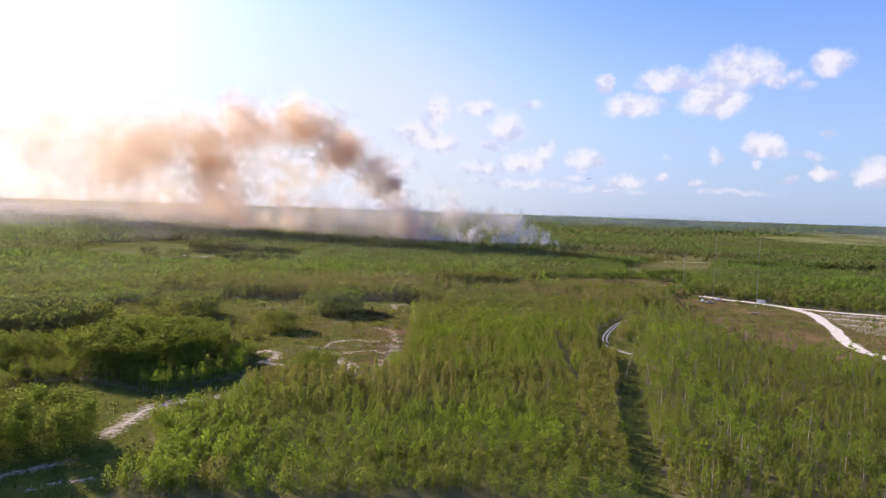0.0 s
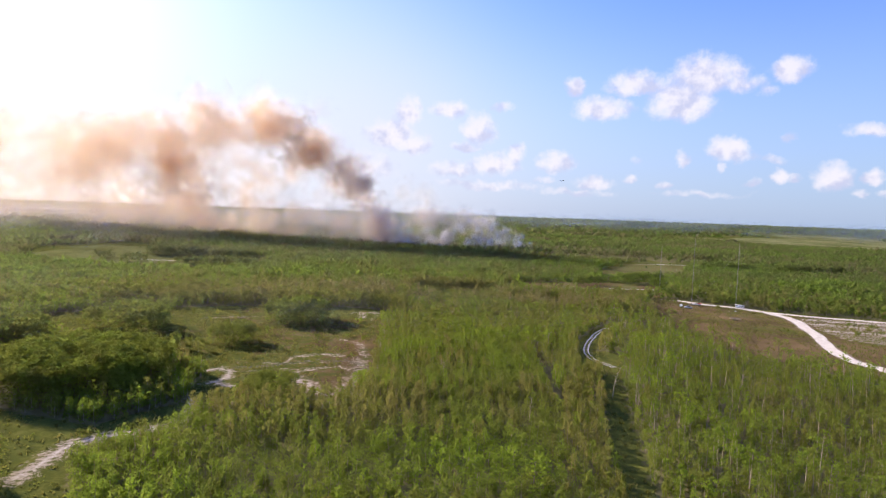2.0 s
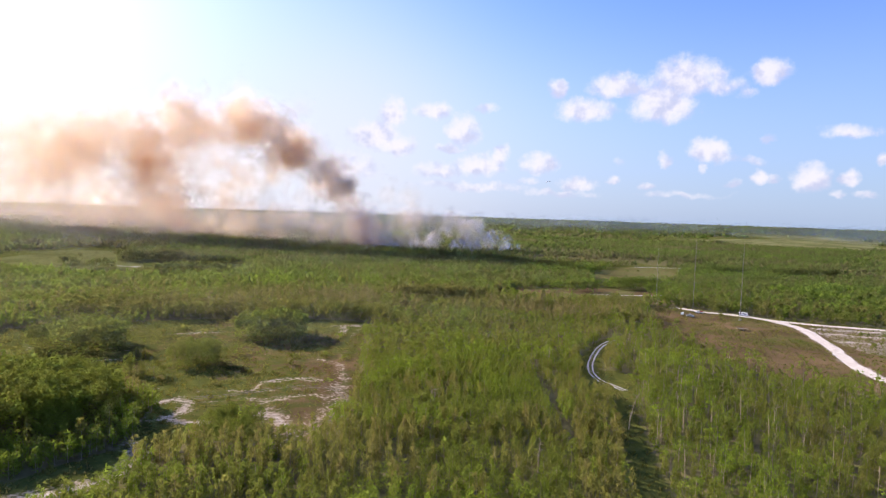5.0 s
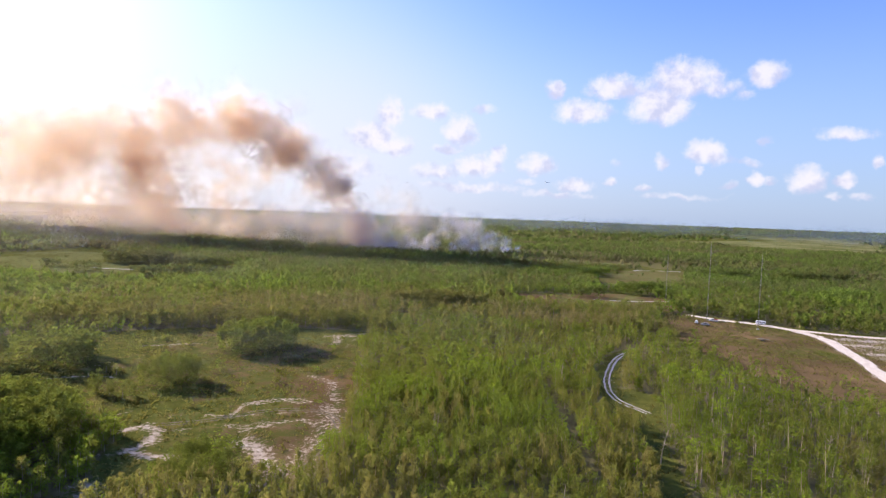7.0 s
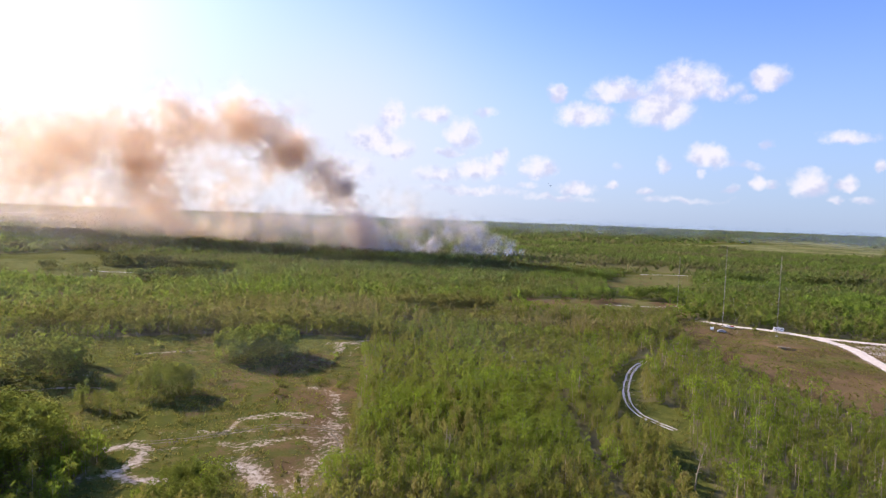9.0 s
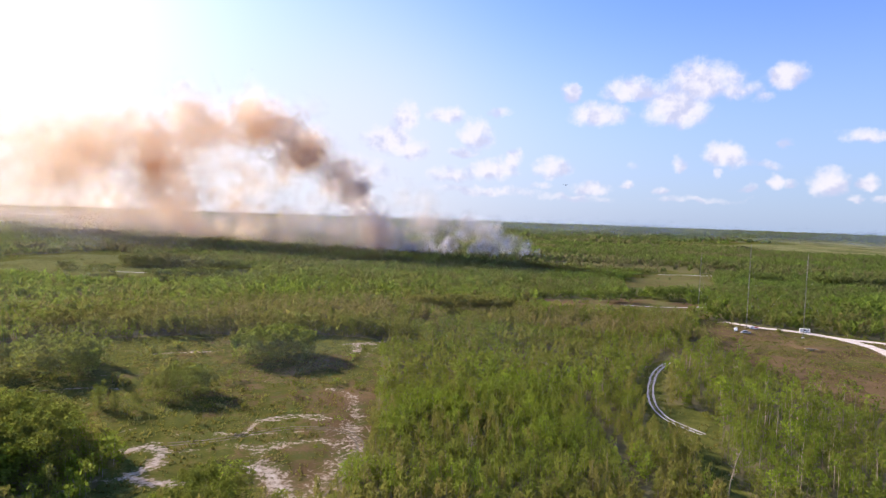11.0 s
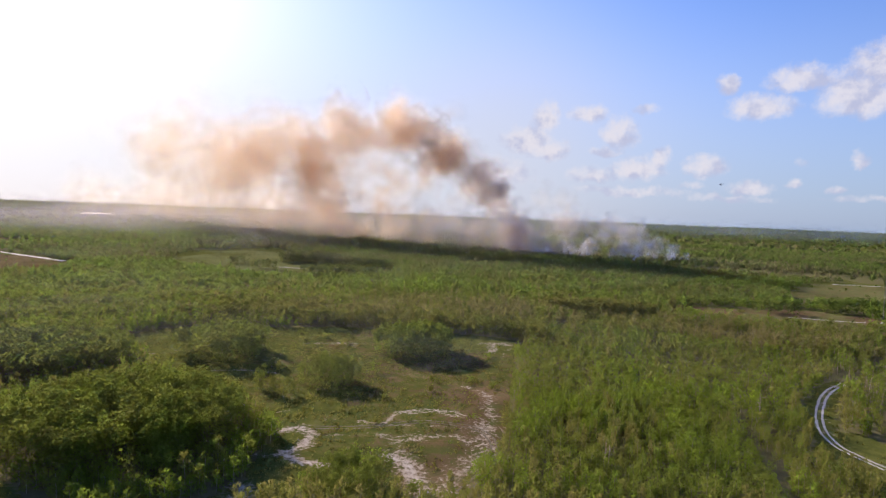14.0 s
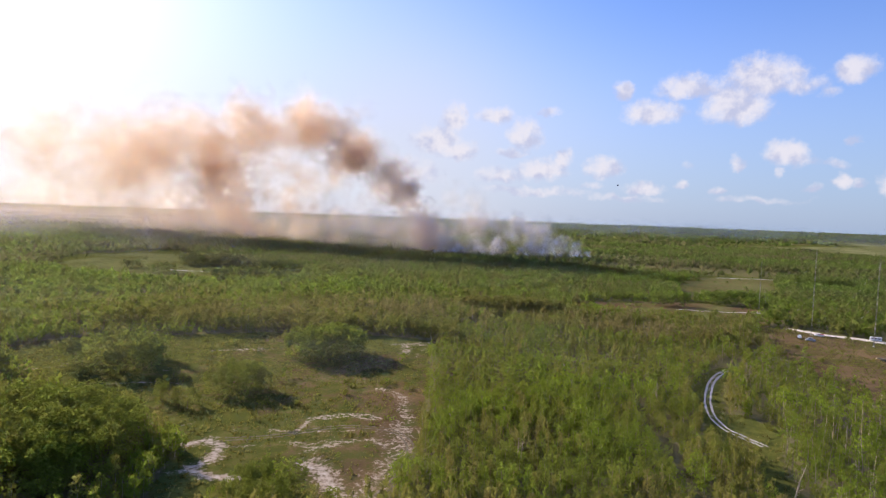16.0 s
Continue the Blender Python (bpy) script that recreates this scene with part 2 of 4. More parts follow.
LEAF = leaf_material()
BARK = plain("pale_bark", (0.20, 0.16, 0.11), (0.32, 0.26, 0.19), 1.5, 0.9)
GROUND = ground_material()
ROAD = plain("white_sand", (0.50, 0.42, 0.36), (0.68, 0.61, 0.54), 0.35, 0.9, bump=0.3)
RUT = plain("packed_sand", (0.30, 0.27, 0.25), (0.52, 0.48, 0.46), 0.5, 0.9, bump=0.3)
SOIL = plain("dark_rut_soil", (0.085, 0.066, 0.04), (0.16, 0.125, 0.08), 0.6, 0.95, bump=0.3)
WATER = water_material()
SMOKE = smoke_material("smoke", ((0.0, (0.46, 0.52, 0.64)), (0.3, (0.70, 0.69, 0.73)), (0.6, (0.84, 0.76, 0.70)), (1.0, (0.96, 0.84, 0.73))),
                       ((0.0, (0.95, 0.95, 0.96)), (0.3, (0.92, 0.91, 0.91)), (0.6, (0.89, 0.82, 0.75)), (1.0, (0.97, 0.90, 0.81))))
SOFT_SMOKE = smoke_material("old_smoke", ((0.0, (0.52, 0.56, 0.64)), (0.5, (0.72, 0.68, 0.68)), (1.0, (0.96, 0.84, 0.74))), ((0.0, (0.90, 0.90, 0.92)), (0.5, (0.90, 0.86, 0.83)), (1.0, (0.97, 0.89, 0.79))), (-0.1, 0.95))
HAZE = smoke_material("smoke_and_glare_haze", ((0.0, (0.28, 0.38, 0.56)), (0.45, (0.42, 0.47, 0.58)), (1.0, (0.70, 0.66, 0.72))), ((0.0, (0.92, 0.95, 0.98)), (0.45, (0.94, 0.94, 0.94)), (1.0, (0.97, 0.91, 0.86))), (-0.4, 1.0))
STEEL = plain("weathered_steel", (0.20, 0.19, 0.17), (0.30, 0.28, 0.25), 2.0, 0.7, 0.3)
WHITE = plain("white_paint", (0.74, 0.74, 0.72), (0.84, 0.84, 0.82), 2.0, 0.4)
RED = plain("red_paint", (0.42, 0.035, 0.02), (0.55, 0.06, 0.03), 2.0, 0.4)
GREY = plain("grey_paint", (0.30, 0.31, 0.33), (0.40, 0.41, 0.43), 2.0, 0.4)
YELLOW = plain("faded_yellow_paint", (0.30, 0.20, 0.07), (0.42, 0.28, 0.10), 2.0, 0.6)
RUBBER = plain("black_rubber", (0.015, 0.015, 0.015), (0.03, 0.03, 0.03), 5.0, 0.8)
GLASS = plain("dark_window_glass", (0.015, 0.018, 0.02), (0.02, 0.024, 0.028), 2.0, 0.08)


# ---- plan of the place: where sand, soil, grass and trees lie ----
def lattice(x, y, scale, seed=0):
    """Smooth value noise, 0 to 1, of points in the plan."""
    x, y = np.asarray(x, float) / scale, np.asarray(y, float) / scale
    i, j = np.floor(x), np.floor(y)
    u, v = x - i, y - j
    u, v = u * u * (3 - 2 * u), v * v * (3 - 2 * v)

    def at(a, b):
        s = np.sin(a * 127.1 + b * 311.7 + seed * 74.7) * 43758.5453
        return s - np.floor(s)
    return (at(i, j) * (1 - u) + at(i + 1, j) * u) * (1 - v) + (at(i, j + 1) * (1 - u) + at(i + 1, j + 1) * u) * v


def fractal(x, y, scale, seed=0):
    return 0.55 * lattice(x, y, scale, seed) + 0.3 * lattice(x, y, scale / 2.3, seed + 1) + 0.15 * lattice(x, y, scale / 5.1, seed + 2)


def along(x, y, pts):
    """Distance in the plan to a line through pts."""
    best = np.full(np.shape(x), 1e9)
    for (ax, ay), (bx, by) in zip(pts, pts[1:]):
        dx, dy = bx - ax, by - ay
        t = np.clip(((x - ax) * dx + (y - ay) * dy) / (dx * dx + dy * dy), 0, 1)
        best = np.minimum(best, np.hypot(x - ax - t * dx, y - ay - t * dy))
    return best


def oval(x, y, cx, cy, rx, ry, turn=0.0):
    """Below 1 inside an ellipse."""
    c, s = math.cos(radians(turn)), math.sin(radians(turn))
    dx, dy = x - cx, y - cy
    return np.hypot((dx * c + dy * s) / rx, (-dx * s + dy * c) / ry)


def inside(x, y, pts):
    """True inside a polygon."""
    hit = np.zeros(np.shape(x), bool)
    for (ax, ay), (bx, by) in zip(pts, pts[1:] + pts[:1]):
        if ay != by:
            hit ^= ((ay > y) != (by > y)) & (x < (bx - ax) * (y - ay) / (by - ay) + ax)
    return hit


def soft(d, edge):
    """1 well inside d < 0, 0 well outside, over a band of that width."""
    return np.clip(0.5 - d / edge, 0, 1)


CLEARING = [(-19, 186), (-12, 212), (-11, 234), (-12, 264), (-13, 307), (-9, 346), (-34, 353), (-85, 352), (-131, 338), (-176, 318),
            (-180, 296), (-146, 268), (-120, 250), (-92, 240), (-70, 214), (-64, 196), (-58, 178), (-48, 190), (-30, 192)]
HOLLOW = [(-62, 190), (-56, 166), (-70, 140), (-60, 120), (-64, 104), (-110, 100), (-118, 150), (-126, 172), (-112, 176), (-78, 164)]
FIELD = [(186, 436), (192, 410), (211, 392), (236, 374), (300, 340), (330, 290), (290, 225), (200, 215), (160, 232), (147, 240), (142, 259), (138, 283), (142, 315), (146, 349), (160, 400)]
STRIP = [(70, 484), (117, 512), (164, 524), (205, 510), (214, 474), (190, 440), (160, 432), (121, 438), (96, 446)]
BACK_FIELD = [(184, 543), (217, 540), (277, 588), (366, 741), (331, 785), (245, 720), (200, 630)]
WEST_FIELD = [(-640, 640), (-450, 560), (-388, 513), (-373, 462), (-402, 442), (-560, 480), (-820, 700), (-800, 800), (-640, 745)]
MEADOW = [(-430, 740), (-390, 850), (-300, 770), (-225, 700), (-160, 665), (-138, 600), (-150, 545), (-215, 528), (-300, 530), (-380, 600)]
ROAD_LINE = [(192, 420), (201, 405), (219, 392), (229, 377), (230, 352), (214, 310), (195, 272), (189, 252), (192, 232), (204, 208), (222, 190)]
BRANCH_LINE = [(229, 377), (246, 364), (268, 355), (300, 340), (345, 326)]
TRACK_LINE = [(108, 316), (95, 299), (84, 278), (77, 260), (75, 248), (77, 240), (80, 233)]
LANE_LINE = [(80, 240), (71, 211), (59, 169), (50, 136), (42, 100)]
LANE_FAINT = [(56, 272), (51, 224), (46, 186)]
# tree islands: centre, half widths, height
ISLANDS = [(-55, 312, 15.5, 17, 11.5), (-123, 287, 20, 18, 11), (-178, 250, 36, 27, 11.5), (-100, 203, 26, 26, 13), (-79, 194, 8, 12, 8.5),
           (-71, 262, 11, 9, 8.5), (-89, 248, 3.8, 3.8, 6), (-81, 246, 3.6, 3.6, 5.5), (-39, 191, 9, 7, 8), (-93, 127, 18, 14, 11),
           (-145, 192, 15, 14, 9), (-60, 278, 3, 2.5, 4), (-96, 262, 3, 2.5, 4)]
FAR_ISLANDS = [(-252, 672, 34, 22, 11), (-190, 655, 25, 16, 9.5), (-259, 589, 14, 9, 7), (-303, 617, 10, 7, 6), (-690, 1240, 60, 30, 12), (-585, 1195, 50, 24, 13), (-442, 790, 14, 11, 11), (204, 520, 26, 12, 9), (150, 498, 14, 8, 8), (453, 650, 40, 16, 11), (362, 668, 30, 12, 10), (-174, 560, 40, 14, 9), (31, 432, 34, 13, 9.5), (-54, 770, 60, 18, 10)]
# far lakes: centre, half lengths, turn
LAKES = [(-1832, 2228, 62, 170, 40), (-2096, 2893, 150, 150, 36), (-1673, 2811, 190, 110, 31)]
SAND_LINES = [([(-68, 217), (-64, 221), (-59, 217), (-58, 210), (-61, 204), (-56, 201), (-50, 201)], 2.3, 1.0),
              ([(-27, 269), (-20, 263), (-17, 250), (-15, 238)], 2.6, 0.75), ([(-17, 236), (-15, 228), (-15, 219), (-17, 207), (-22, 196), (-26, 187)], 6.2, 0.74), ([(-30, 224), (-24, 226), (-20, 222)], 1.4, 0.8), ([(-44, 221), (-36, 219), (-31, 221)], 1.1, 0.8),
              ([(-36, 210), (-32, 207), (-28, 200), (-25, 194)], 4.4, 0.95), ([(-51, 230), (-44, 229), (-42, 239), (-32, 243), (-25, 240)], 1.1, 0.85),
              ([(-46, 222), (-38, 221), (-33, 226)], 1.2, 0.7), ([(-60, 228), (-45, 228), (-34, 231), (-26, 232), (-18, 230)], 0.8, 0.7),
              ([(-29, 336), (-12, 345)], 2.6, 0.8), ([(-21, 306), (-14, 335)], 2.2, 0.5), ([(-93, 314), (-78, 320)], 1.6, 0.8), ([(-92, 322), (-80, 313)], 1.0, 0.7),
              ([(-116, 262), (-103, 267), (-92, 266)], 1.0, 0.8), ([(-104, 280), (-98, 279)], 1.2, 0.6), ([(-50, 277), (-42, 279)], 1.0, 0.7), ([(-76, 229), (-72, 233)], 1.0, 0.7),
              ([(-62, 187), (-57, 178), (-58, 166), (-62, 164), (-70, 160), (-76, 155), (-77, 147), (-77, 136)], 3.4, 1.0),
              ([(-90, 110), (-82, 117), (-77, 120)], 2.0, 0.95), ([(-77, 108), (-67, 114)], 1.8, 0.7), ([(-148, 290), (-140, 281), (-150, 274)], 1.3, 0.7),
              ([(150, 480), (208, 478)], 1.4, 0.8), ([(120, 500), (134, 496)], 1.6, 0.7), ([(182, 424), (201, 405), (219, 393)], 3.5, 0.75), ([(178, 402), (196, 386), (210, 372)], 1.6, 0.62),
              ([(300, 742), (350, 744)], 2.0, 0.7), ([(-640, 646), (-560, 600), (-440, 552)], 2.0, 0.8), ([(-264, 612), (-230, 604)], 1.2, 0.6),
              ([(390, 736), (436, 728), (470, 722)], 3.0, 0.7), ([(430, 643), (475, 622)], 3.0, 0.5)]
SAND_LINES += [([(-101, 311), (-93, 316), (-83, 319)], 1.6, 0.85), ([(-23, 321), (-23, 338), (-17, 338)], 3.2, 0.85), ([(-43, 240), (-35, 244), (-27, 244), (-24, 241)], 1.5, 0.9),
               ([(-37, 217), (-33, 223), (-29, 224)], 1.7, 0.85), ([(-70, 200), (-65, 202), (-60, 203)], 1.4, 0.8), ([(-55, 218), (-51, 219)], 1.3, 0.8)]
RUT_LINE = [(-60, 222), (-52, 224), (-44, 228), (-36, 233), (-27, 234), (-19, 232), (-14, 225), (-13, 216), (-14, 207), (-18, 196)]


def wobble(x, y, seed=0):
    return (fractal(x, y, 9.0, seed) - 0.5) * 5.0 + (fractal(x, y, 31.0, seed + 1) - 0.5) * 9.0


def openness(x, y):
    """1 where no trees stand."""
    wx, wy = x + wobble(x, y, 3), y + wobble(x, y, 9)
    o = np.zeros(np.shape(x))
    for poly in (CLEARING, HOLLOW, FIELD, STRIP):
        o = np.maximum(o, inside(wx, wy, poly))
    vx, vy = x + wobble(x, y, 3) * 4, y + wobble(x, y, 9) * 4
    for poly in (BACK_FIELD, WEST_FIELD, MEADOW):
        o = np.maximum(o, inside(vx, vy, poly))
    for line, w in ((ROAD_LINE, 6.5), (BRANCH_LINE, 9), (TRACK_LINE, 4.2), (LANE_LINE, 3.6)):
        o = np.maximum(o, along(x, y, line) < w)
    o = np.maximum(o, oval(x, y, 83, 246, 7, 12) < 1)
    o = np.maximum(o, oval(x, y, 75, 236, 8, 14) < 1)
    return o


def island_height(x, y):
    """Height of the trees of an island, 0 outside them all."""
    h = np.zeros(np.shape(x))
    wx, wy = x + (fractal(x, y, 7, 5) - 0.5) * 4, y + (fractal(x, y, 7, 6) - 0.5) * 4
    for cx, cy, rx, ry, top in ISLANDS + FAR_ISLANDS:
        q = oval(wx, wy, cx, cy, rx, ry)
        h = np.maximum(h, np.where(q < 1, top * np.sqrt(np.clip(1 - 0.3 * q * q, 0, 1)), 0))
    return h


def ground_height(x, y):
    """The plain rises very gently far away."""
    far = np.hypot(x, y - 60)
    rise = 38.0 * np.clip((far - 2400) / 2450, 0, 1) ** 1.3 + np.where(far < 700, (fractal(x, y, 22, 31) - 0.5) * 0.7, 0)
    for cx, cy, rx, ry, turn in LAKES:
        rise = np.where(oval(x, y, cx, cy, rx + 330, ry + 330, turn) < 1, np.minimum(rise, lake_level(cx, cy) - 5), rise)
    return rise


def lake_level(cx, cy):
    return 38.0 * max(0.0, (math.hypot(cx, cy - 60) - 2400) / 2450) ** 1.3 + 1


def ground_at(x, y):
    return float(ground_height(np.array([x]), np.array([y]))[0])


# ---- large structure ----
def mesh_from(name, verts, faces, mats, attrs=None, mat_index=None, uv=None, smooth=False):
    """A mesh from arrays: faces all of one size."""
    verts, faces = np.asarray(verts, np.float32), np.asarray(faces, np.int32)
    me = bpy.data.meshes.new(name)
    k = faces.shape[1]
    me.vertices.add(len(verts))
    me.vertices.foreach_set("co", verts.ravel())
    me.loops.add(faces.size)
    me.loops.foreach_set("vertex_index", faces.ravel())
    me.polygons.add(len(faces))
    me.polygons.foreach_set("loop_start", np.arange(0, faces.size, k, dtype=np.int32))
    if mat_index is not None:
        me.polygons.foreach_set("material_index", np.asarray(mat_index, np.int32))
    if smooth:
        me.polygons.foreach_set("use_smooth", np.ones(len(faces), bool))
    for m in mats:
        me.materials.append(m)
    me.update(calc_edges=True)
    for key, values in (attrs or {}).items():
        me.attributes.new(key, "FLOAT", "POINT").data.foreach_set("value", np.asarray(values, np.float32))
    if uv is not None:
        me.uv_layers.new(name="wisp").data.foreach_set("uv", np.asarray(uv, np.float32)[faces.ravel()].ravel())
    return me


def spread(low, high, step, out_low, out_high, grow=1.13):
    """Coordinates: even from low to high, then ever wider to the outer bounds."""
    mid = list(np.arange(low, high + step, step))
    a, s = low, step
    left = []
    while a > out_low:
        s *= grow
        a -= s
        left.append(a)
    b, s = mid[-1], step
    right = []
    while b < out_high:
        s *= grow
        b += s
        right.append(b)
    return np.array(left[::-1] + mid + right)


def build_ground():
    xs, ys = spread(-190, 270, 1.9, -4200, 4200), spread(98, 400, 1.9, -1500, 4850)
    xs = np.unique(np.concatenate([xs[(xs < -92) | (xs > -8)], np.arange(-92, -8, 0.8)]))
    ys = np.unique(np.concatenate([ys[(ys < 134) | (ys > 272)], np.arange(134, 272, 0.8)]))
    x, y = [a.ravel() for a in np.meshgrid(xs, ys)]
    z = ground_height(x, y)
    n = len(xs)
    i, j = [a.ravel() for a in np.meshgrid(np.arange(n - 1), np.arange(len(ys) - 1))]
    q = j * n + i
    faces = np.stack([q, q + 1, q + n + 1, q + n], 1)
    sand = np.zeros(len(x))
    wx, wy = x + (fractal(x, y, 8, 40) - 0.5) * 2.4, y + (fractal(x, y, 8, 44) - 0.5) * 2.4
    for pts, w, strength in SAND_LINES:
        sand = np.maximum(sand, 0.8 * strength * soft(along(wx, wy, pts) - w * 0.9, w * 1.9))
    area = [(233, 350), (246, 358), (300, 338), (330, 318), (300, 290), (233, 285), (220, 290), (222, 313)]
    sand = np.maximum(sand, 0.58 * inside(wx, wy, area))
    for pts, w in (([(240, 352), (268, 343), (310, 318)], 4.5), ([(232, 338), (262, 328), (305, 300)], 4.0), ([(226, 318), (250, 312), (290, 288)], 3.0), (ROAD_LINE, 3.8), (BRANCH_LINE, 3.5)):
        sand = np.maximum(sand, 0.85 * soft(along(wx, wy, pts) - w, w * 0.9))
    sand = np.maximum(sand, 0.5 * soft(along(x, y, TRACK_LINE) - 2.0, 4.0))
    op = openness(x, y)
    patch = fractal(x, y, 26, 12)
    dry = np.where(inside(x, y, FIELD), 0.55 + 0.8 * (patch - 0.35), 0)
    dry = np.maximum(dry, np.where(inside(x, y, STRIP), 0.6 + 0.9 * (patch - 0.45), 0))
    brown = np.clip(1.1 - along(x, y, [(-24, 200), (-20, 250), (-26, 300)]) / 22.0, 0, 1)
    dry = np.maximum(dry, np.where(inside(x, y, CLEARING), 0.25 + 0.35 * brown + 0.9 * (patch - 0.5), 0))
    dry = np.maximum(dry, np.where(inside(x, y, HOLLOW), 0.15 + 0.9 * (patch - 0.5), 0))
    dry = np.maximum(dry, np.where(inside(x, y, WEST_FIELD), 0.6, 0))
    dry = np.maximum(dry, 0.42 * inside(x, y, BACK_FIELD))
    lush = np.where(op > 0.5, 0.75, 0.12 + 0.35 * fractal(x, y, 40, 8))
    lush = np.where(inside(x, y, STRIP) | inside(x, y, BACK_FIELD) | inside(x, y, MEADOW), 1.15, lush)
    far = np.hypot(x, y)
    plain_east = soft(oval(x + 900 * (fractal(x, y, 420, 83) - 0.5), y + 900 * (fractal(x, y, 420, 87) - 0.5), 1400, 1950, 900, 400, 50) - 1, 0.3)
    lush = np.where(far > 500, np.maximum(lush, 0.45 + 0.95 * plain_east), lush)
    me = mesh_from("ground", np.stack([x, y, z], 1), faces, [GROUND], {"sand": sand, "dry": np.clip(dry, 0, 1), "lush": lush}, smooth=True)
    tagged(new("ground", me), "flat scrubland with dry grass, brown soil and pale sand", "ground", kind="structure")


build_ground()


def curve_points(pts, per=10):
    """A smooth line through pts (Catmull-Rom)."""
    p = [Vector((*a, 0)) for a in pts]
    p = [2 * p[0] - p[1]] + p + [2 * p[-1] - p[-2]]
    out = []
    for a, b, c, d in zip(p, p[1:], p[2:], p[3:]):
        for k in range(per):
            t = k / per
            out.append(0.5 * (2 * b + (c - a) * t + (2 * a - 5 * b + 4 * c - d) * t * t + (3 * b - a - 3 * c + d) * t ** 3))
    return out + [p[-2]]


def strip(name, pts, width, mat, offset=0.0, lift=0.06, uneven=0.25, per=10):
    """A strip of road that lies on the ground, with a ragged edge and a low crown."""
    line = curve_points(pts, per)
    rows, k = [], 5
    for i, p in enumerate(line):
        d = (line[min(i + 1, len(line) - 1)] - line[max(i - 1, 0)]).normalized()
        side = Vector((d.y, -d.x, 0))
        for j in range(k):
            f = j / (k - 1) * 2 - 1
            w = width / 2 * (1 + uneven * (float(fractal(p.x + 50 * np.sign(f), p.y, 5.0, 60)) - 0.5) * 2)
            q = p + side * (offset + f * w)
            rows.append((q.x, q.y, float(ground_height(np.array([q.x]), np.array([q.y]))[0]) + lift * (1 - 0.6 * f * f)))
    faces = [(a * k + b, a * k + b + 1, (a + 1) * k + b + 1, (a + 1) * k + b) for a in range(len(line) - 1) for b in range(k - 1)]
    return new(name, mesh_from(name, rows, faces, [mat], smooth=True))


tagged(strip("sand_road", ROAD_LINE, 6.0, ROAD, uneven=0.5), "wide white sand road curving through a brown field", "road", kind="structure")
tagged(strip("sand_road", BRANCH_LINE, 5.0, ROAD, lift=0.1), "white sand side road along the edge of the pines", "road", kind="structure")
for far_line, far_width in (([(-640, 646), (-560, 600), (-440, 552)], 4.0), ([(390, 736), (436, 728), (470, 722)], 6.0), ([(290, 742), (330, 745), (356, 744)], 4.0),
                            ([(430, 643), (452, 633), (478, 620)], 4.0), ([(150, 482), (180, 476), (210, 480)], 1.6), ([(-268, 614), (-246, 606), (-226, 604)], 2.5)):
    tagged(strip("sand_track", far_line, far_width, ROAD if far_line[0][0] < -400 else RUT, lift=0.25, uneven=0.6), "narrow pale sand track across an open field", "track", kind="structure")
for side in (-0.85, 0.85):
    tagged(strip("wheel_track", TRACK_LINE, 0.7, RUT, side, per=14, uneven=0.7), "pale wheel rut of a sandy track through trees", "track", kind="structure")


for side in (-0.85, 0.85):
    tagged(strip("wheel_track", RUT_LINE, 0.55, SOIL, side, per=10, uneven=0.8, lift=0.05), "dark wheel rut curving through the sandy clearing", "track", kind="structure")


def water_sheet(cx, cy, rx, ry, turn):
    pts = []
    for k in range(48):
        a = k / 48 * math.tau
        r = 1 + 0.25 * math.sin(3 * a + cx) + 0.15 * math.sin(5 * a)
        u, v = rx * r * math.cos(a), ry * r * math.sin(a)
        c, s = math.cos(radians(turn)), math.sin(radians(turn))
        pts.append((cx + u * c - v * s, cy + u * s + v * c))
    h = lake_level(cx, cy)
    bm = bmesh.new()
    bm.faces.new([bm.verts.new((a, b, h)) for a, b in pts])
    me = bpy.data.meshes.new("water")
    bm.to_mesh(me)
    bm.free()
    me.materials.append(WATER)
    tagged(new("water", me), "distant lake that mirrors the bright sky", "water", kind="structure")


for lake in LAKES:
    water_sheet(*lake)


# ---- trees ----
rng = np.random.default_rng(7)


